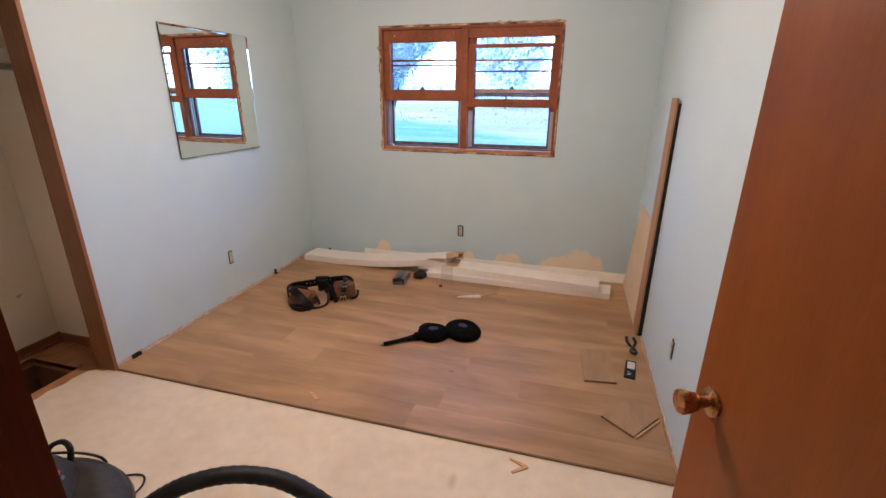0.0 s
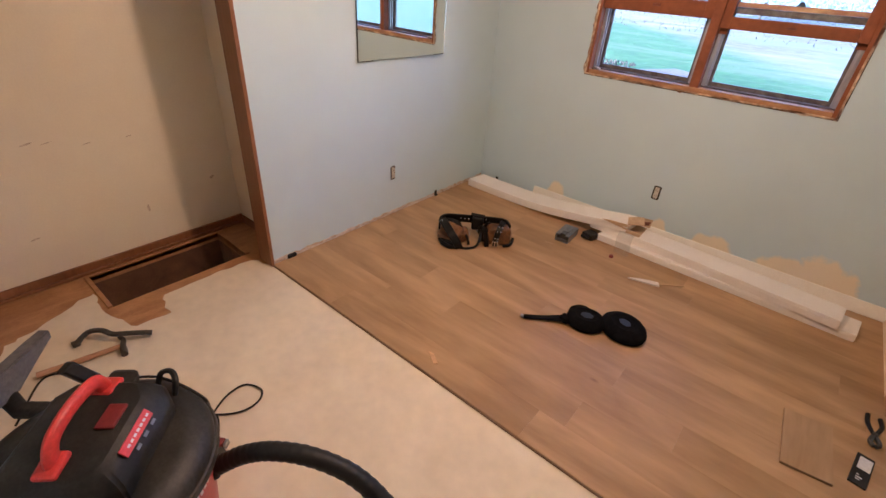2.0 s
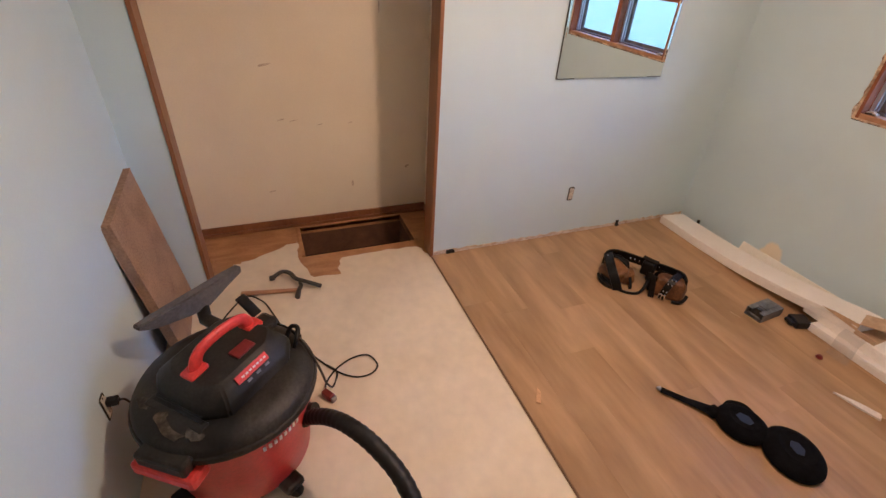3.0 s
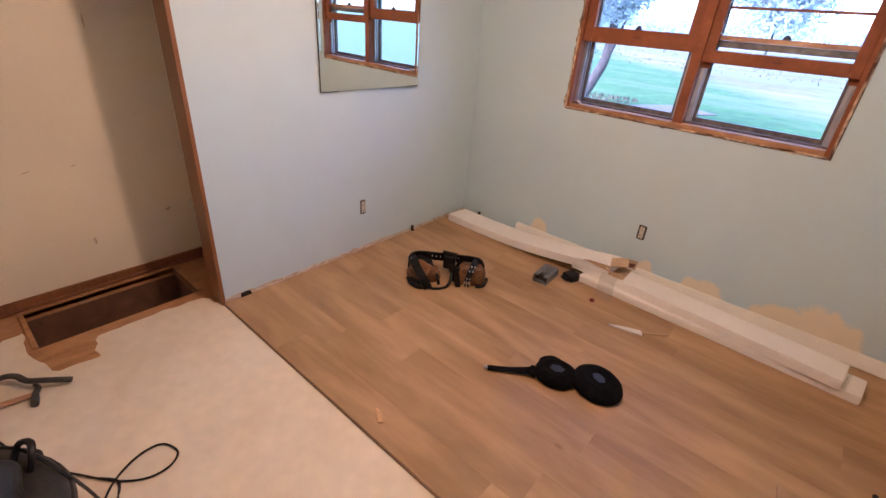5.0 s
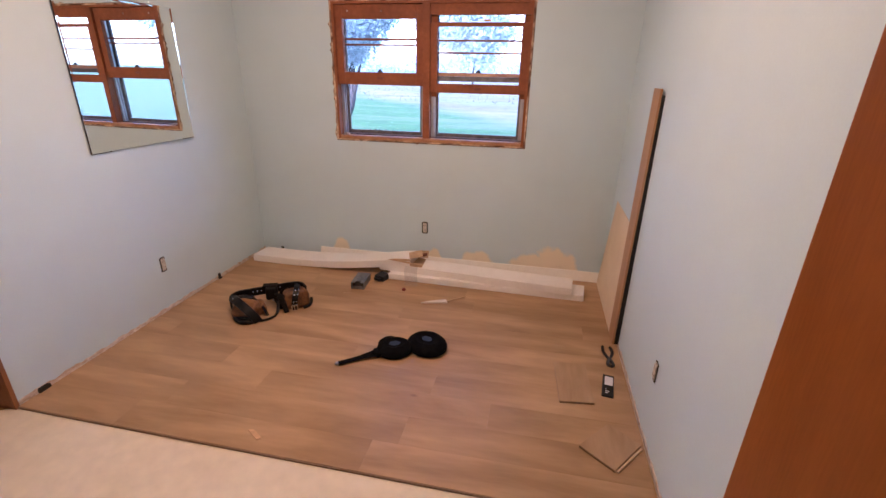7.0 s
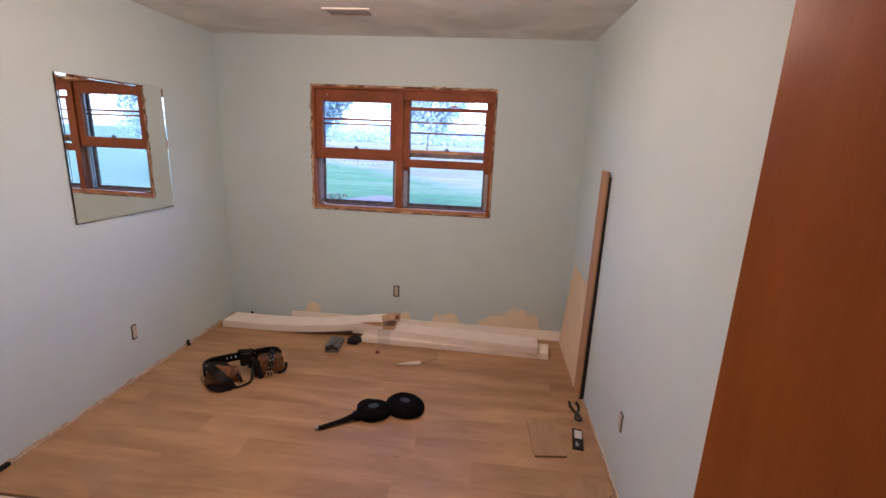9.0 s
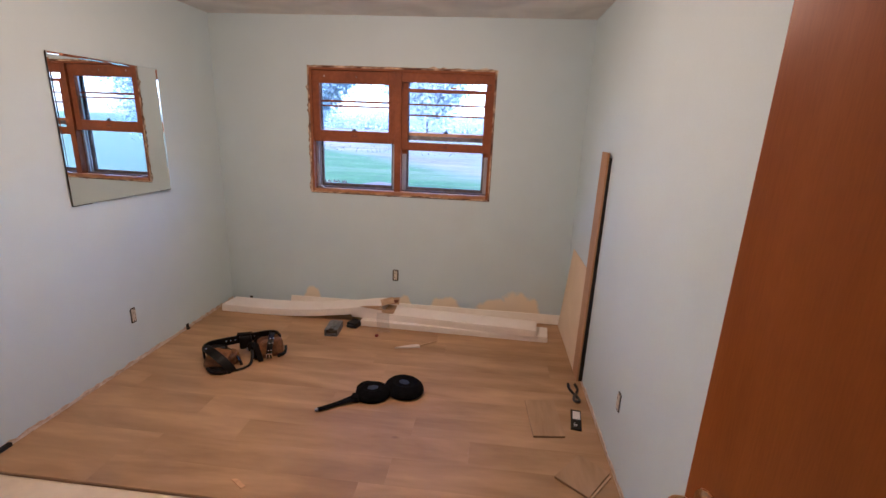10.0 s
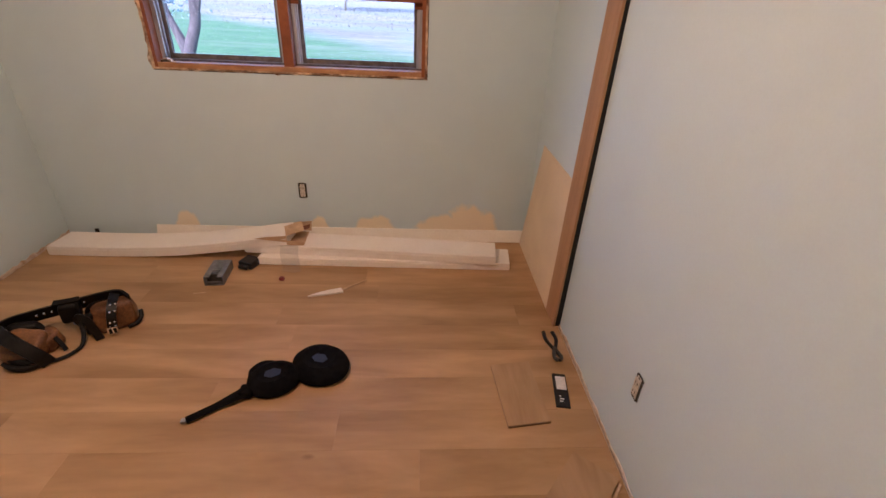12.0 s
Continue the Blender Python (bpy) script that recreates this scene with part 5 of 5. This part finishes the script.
for kx, ky, z in ((1.0, 1.0, 0.512), (1.0, 1.0, 0.548), (0.93, 0.93, 0.572), (0.78, 0.70, 0.622), (0.70, 0.62, 0.628)):
    ring = [head.verts.new(hm @ Vector((x * kx, y * ky, z - 0.012 * max(x, 0) / 0.158 * (z > 0.6)))) for x, y in corners]
    if prev:
        for a in range(8):
            head.faces.new((prev[a], prev[(a + 1) % 8], ring[(a + 1) % 8], ring[a]))
    else:
        head.faces.new(ring[::-1])
    prev = ring
head.faces.new(prev)
bmesh.ops.recalc_face_normals(head, faces=head.faces)
bmesh.ops.bevel(head, geom=list(head.edges), offset=0.006, segments=2, affect="EDGES")
part("motor_head", head, M["vacblack"], vac, "dusty black motor head", True)
part("carry_handle", tube(curve([hm @ Vector(p) for p in ((-0.125, 0.0, 0.612), (-0.114, 0.0, 0.652), (-0.090, 0.0, 0.680), (-0.02, 0.0, 0.692), (0.045, 0.0, 0.682), (0.072, 0.0, 0.655), (0.082, 0.0, 0.610))]), 0.021, 12, flat=0.62, up=hm.to_3x3() @ Vector((0, 1, 0))), M["redbright"], vac, "bright red carry handle", True)
for s in (-1, 1):
    part("handle_foot", box(bmesh.new(), -0.032, 0.032, -0.026, 0.026, -0.008, 0.014, hm @ pose(s * 0.106 - 0.022, 0.0, 0.617, 0, s * 12, 0), 0.008), M["redbright"], vac)
part("switch", box(bmesh.new(), -0.035, 0.035, -0.022, 0.022, 0, 0.010, hm @ pose(-0.035, 0.060, 0.622), 0.005), M["reddark"], vac, "dark red switch plate")
badge_m = hm @ pose(-0.005, 0.123, 0.597, -54, 0, 0) @ pose(0, 0, 0, 0, 0, 0)
part("badge", box(bmesh.new(), -0.060, 0.060, -0.018, 0.010, 0, 0.004, badge_m, 0.002), M["redbright"], vac, "red name strip")
for i in range(7):
    part("badge_bar", box(bmesh.new(), -0.052 + i * 0.014, -0.043 + i * 0.014, -0.007, -0.001, 0.004, 0.0046, badge_m), M["pinkfelt"], vac)
for i in range(3):
    part("mark_bar", box(bmesh.new(), -0.050 + i * 0.034, -0.034 + i * 0.034, 0.016, 0.024, 0.001, 0.0025, badge_m), M["galv"], vac)
for i in range(8):
    a = radians(51 - i * 4.2)
    part("drum_bar", box(bmesh.new(), -0.0015, 0.0015, -0.0045, 0.0045, -0.010, 0.010, pose(0.2395 * math.cos(a), 0.2395 * math.sin(a), 0.368, 0, 3, math.degrees(a))), M["pinkfelt"], vac)
for i in range(4):
    part("intake_rib", box(bmesh.new(), -0.006, 0.006, -0.095 + 0.006 * i, 0.095 - 0.006 * i, -0.003, 0.003, hm @ pose(0.164 - 0.008 * i, 0.0, 0.524 + 0.012 * i, 0, 20, 0), 0.002), M["black"], vac)
part("front_step", box(bmesh.new(), -0.018, 0.018, -0.110, 0.110, 0, 0.014, hm @ pose(0.172, 0.0, 0.508, 0, 8, 0), 0.005), M["vacblack"], vac)
part("lid_rim", lathe([(0.262, 0.438), (0.270, 0.440), (0.272, 0.450), (0.268, 0.462), (0.260, 0.466)], 48), M["vacblack"], vac, smooth=True)
part("rear_bump", box(bmesh.new(), -0.06, 0.06, -0.035, 0.035, 0, 0.05, hm @ pose(-0.175, -0.02, 0.520), 0.015), M["vacblack"], vac)
for a in (35, 125, 215, 305):
    c = pose(0, 0, 0, 0, 0, a)
    part("caster_arm", box(bmesh.new(), 0.17, 0.262, -0.035, 0.035, 0.045, 0.085, c, 0.012), M["vacblack"], vac)
    w = part("caster", lathe([(0, -0.014), (0.024, -0.014), (0.028, -0.008), (0.028, 0.008), (0.024, 0.014), (0, 0.014)], 18, c @ pose(0.245, 0, 0.028, 90, 0, 25)), M["black"], vac, smooth=True)
for a, k in ((-35, 1.0), (130, 0.55)):
    c = pose(0, 0, 0, 0, 0, a)
    part("latch", box(bmesh.new(), 0.215, 0.252 + 0.024 * k, -0.078 * k, 0.078 * k, 0.428, 0.452 + 0.034 * k, c @ pose(0, 0, 0, 0, 2, 0), 0.010), M["vacblack"], vac, "black lid latch")
    part("latch_tab", box(bmesh.new(), 0.225, 0.250 + 0.048 * k, -0.100 * k, 0.100 * k, 0.372, 0.424, c, 0.012), M["redbright"], vac)
for px, py, pz, ra, rb, seed in ((0.160, -0.132, 0.5135, 0.056, 0.028, 0.4), (0.205, -0.070, 0.5125, 0.028, 0.020, 5.1), (0.060, -0.205, 0.5140, 0.034, 0.016, 8.3)):
    part("dust_patch", slab([(ra * math.cos(k * 0.393) * (1 + 0.35 * noise.noise(Vector((k * 0.8, seed, 0)))), rb * math.sin(k * 0.393) * (1 + 0.45 * noise.noise(Vector((k * 0.8, seed + 2, 0))))) for k in range(16)], 0, 0.003, pose(px, py, pz, 0, 6, 40)), M["dust"], vac, "patch of brown dust")
port = pose(0.075, 0.19, 0.282, -72, 0, -25)
part("hose_port", lathe([(0, -0.02), (0.044, -0.02), (0.044, 0.03), (0.038, 0.035), (0.038, 0.06), (0, 0.06)], 24, port), M["vacblack"], vac, smooth=True)
hose_pts = curve([in_vac(*q) for q in ((1.20, -3.11, 0.26), (1.235, -3.06, 0.292), (1.28, -3.01, 0.325), (1.345, -2.955, 0.345), (1.44, -2.89, 0.342), (1.55, -2.828, 0.300), (1.66, -2.80, 0.240), (1.78, -2.795, 0.155), (1.89, -2.83, 0.065), (1.95, -2.93, 0.032), (1.94, -3.06, 0.03), (1.84, -3.18, 0.03), (1.70, -3.24, 0.03))], 16)
nh = len(hose_pts)
part("hose", tube(hose_pts, lambda k: 0.0275 + 0.0010 * math.sin(k * nh * 1.57), 14), M["black"], vac, "ribbed black hose", True)
nz = bmesh.new()
na, nb = in_vac(0.90, -3.585, 0.555), in_vac(0.56, -3.265, 0.515)
ax = (nb - na).normalized()
sd = ax.cross(Vector((0, 0, 1))).normalized()
upv = sd.cross(ax)
prev = None
for k, wide, thick in ((0.0, 0.010, 0.014), (0.12, 0.026, 0.017), (0.45, 0.046, 0.02), (0.6, 0.050, 0.02), (0.85, 0.026, 0.02), (1.0, 0.016, 0.016)):
    c = na + (nb - na) * k - upv * (wide - 0.02)
    ring = [nz.verts.new(c + sd * a * thick + upv * b * wide) for a, b in ((-1, -1), (1, -1), (1, 1), (-1, 1))]
    if prev:
        for j in range(4):
            nz.faces.new((prev[j], prev[(j + 1) % 4], ring[(j + 1) % 4], ring[j]))
    else:
        nz.faces.new(ring[::-1])
    prev = ring
nz.faces.new(prev)
bmesh.ops.recalc_face_normals(nz, faces=nz.faces)
bmesh.ops.bevel(nz, geom=list(nz.edges), offset=0.005, segments=2, affect="EDGES")
part("floor_nozzle", nz, M["greytool"], vac, "grey dusty floor nozzle stored on the lid", True)
part("nozzle_neck", tube([na * 0.45 + nb * 0.55 + Vector((0, 0, -0.075)), na * 0.45 + nb * 0.55 + Vector((0.05, 0.01, -0.10)), Vector((-0.20, 0.03, 0.47))], 0.024, 12), M["vacblack"], vac, smooth=True)
part("wand_end", box(bmesh.new(), -0.020, 0.020, -0.020, 0.020, 0, 0.10, pose(-0.335, 0.09, 0.43, 20, -25, 20), 0.006), M["black"], vac)
part("cord_hook", tube(curve([(-0.10, 0.19, 0.51), (-0.11, 0.21, 0.55), (-0.085, 0.23, 0.565), (-0.05, 0.225, 0.555), (-0.04, 0.21, 0.51)]), 0.008, 8), M["black"], vac, smooth=True)
part("power_cord", tube(curve([Vector((-0.13, 0.03, 0.54)), Vector((-0.18, 0.10, 0.535)), Vector((-0.12, 0.20, 0.535)), Vector((0.0, 0.262, 0.49)), in_vac(1.04, -3.005, 0.30), in_vac(0.95, -2.985, 0.12), in_vac(0.88, -2.955, 0.006), in_vac(0.80, -2.925, 0.006), in_vac(0.74, -2.965, 0.006)]), 0.0042, 6), M["black"], vac, smooth=True)
cord = thing("extension_cord", "thin black cord looped on the floor with a red plug", "cord", pose(0, 0, 0))
part("cable", tube(curve([(0.30, -3.46, 0.006), (0.10, -3.33, 0.006), (0.16, -3.235, 0.006), (0.30, -3.18, 0.006), (0.40, -3.15, 0.006), (0.52, -3.11, 0.006), (0.66, -3.02, 0.006), (0.79, -2.93, 0.006), (0.855, -2.85, 0.006), (0.86, -2.775, 0.006), (0.815, -2.732, 0.006), (0.74, -2.762, 0.006),
                        (0.74, -2.84, 0.011), (0.787, -2.925, 0.013), (0.85, -2.98, 0.01), (0.90, -2.992, 0.016)], 8), 0.0042, 6), M["black"], cord, smooth=True)
part("plug", box(bmesh.new(), -0.03, 0.03, -0.016, 0.016, 0, 0.032, pose(0.93, -2.985, 0, 0, 0, 35), 0.007), M["reddark"], cord, "dark red plug body")
part("plug_face", box(bmesh.new(), -0.006, 0.006, -0.013, 0.013, 0.003, 0.028, pose(0.96, -2.964, 0, 0, 0, 35), 0.002), M["steel"], cord)
wp = thing("wall_plug", "black plug in the outlet beside the vacuum", "plug", pose(1.07, SOUTH + 0.0095, 0.419))
part("plug_body", boxes((-0.014, 0.014, 0, 0.035, -0.012, 0.012), bevel=0.004), M["black"], wp)
part("lead", tube(curve([(0, 0.035, 0), (0.0, 0.055, -0.01), (-0.03, 0.06, -0.12), (-0.06, 0.05, -0.25), (-0.10, 0.05, -0.412)]), 0.004, 6), M["black"], wp, smooth=True)

# ---- hatch cover leaning on the door wall ----
hatch = thing("hatch_cover", "worn speckled board leaning on the wall by the closet", "board", pose(0.25, -3.585, 0.0, 5.5, 0, 0) @ pose(0, 0, 0, 0, 4, 0))
part("sheet", boxes((-0.24, 0.236, -0.038, 0.0, 0.0, 0.80), bevel=0.004), M["osb"], hatch)
part("edge_strip", boxes((0.236, 0.242, -0.040, 0.002, 0.0, 0.80), bevel=0.002), M["osb"], hatch)
part("top_edge", boxes((-0.24, 0.236, -0.040, 0.002, 0.80, 0.805), bevel=0.002), M["osb"], hatch)

# ---- planks, last ----
rp = random.Random(12)
rows, pw = 12, 0.178
for k in range(rows):
    y1 = EDGE + 0.004 + k * pw
    start = {0: 0.55, 1: 0.67, 2: 1.05, 3: 0.735, 7: 0.34}.get(k, rp.uniform(0.2, 1.1))
    cuts = [0.008] + [x for x in (start + 1.22 * i for i in range(-1, 3)) if 0.1 < x < W - 0.1] + [W - 0.012]
    for a, b in zip(cuts, cuts[1:]):
        q = bmesh.new()
        hx, hy = (b - a) / 2 - 0.0001, pw / 2 - 0.0001
        lo = [q.verts.new((sx * hx, sy * hy, 0.0)) for sx, sy in ((-1, -1), (1, -1), (1, 1), (-1, 1))]
        md = [q.verts.new((sx * hx, sy * hy, 0.0117)) for sx, sy in ((-1, -1), (1, -1), (1, 1), (-1, 1))]
        up = [q.verts.new((sx * (hx - 0.0003), sy * (hy - 0.0003), 0.012)) for sx, sy in ((-1, -1), (1, -1), (1, 1), (-1, 1))]
        q.faces.new(lo[::-1])
        q.faces.new(up)
        for i in range(4):
            j = (i + 1) % 4
            q.faces.new((lo[i], lo[j], md[j], md[i]))
            q.faces.new((md[i], md[j], up[j], up[i]))
        p = part("plank", q, M["plank"], floor)
        p.location = ((a + b) / 2, y1 + pw / 2, 0.0)
struct("plank_tongue", boxes((0.01, W - 0.012, EDGE - 0.002, EDGE + 0.003, 0.001, 0.009)), M["plank_edge"], "dark tongue along the laid plank edge", "trim")
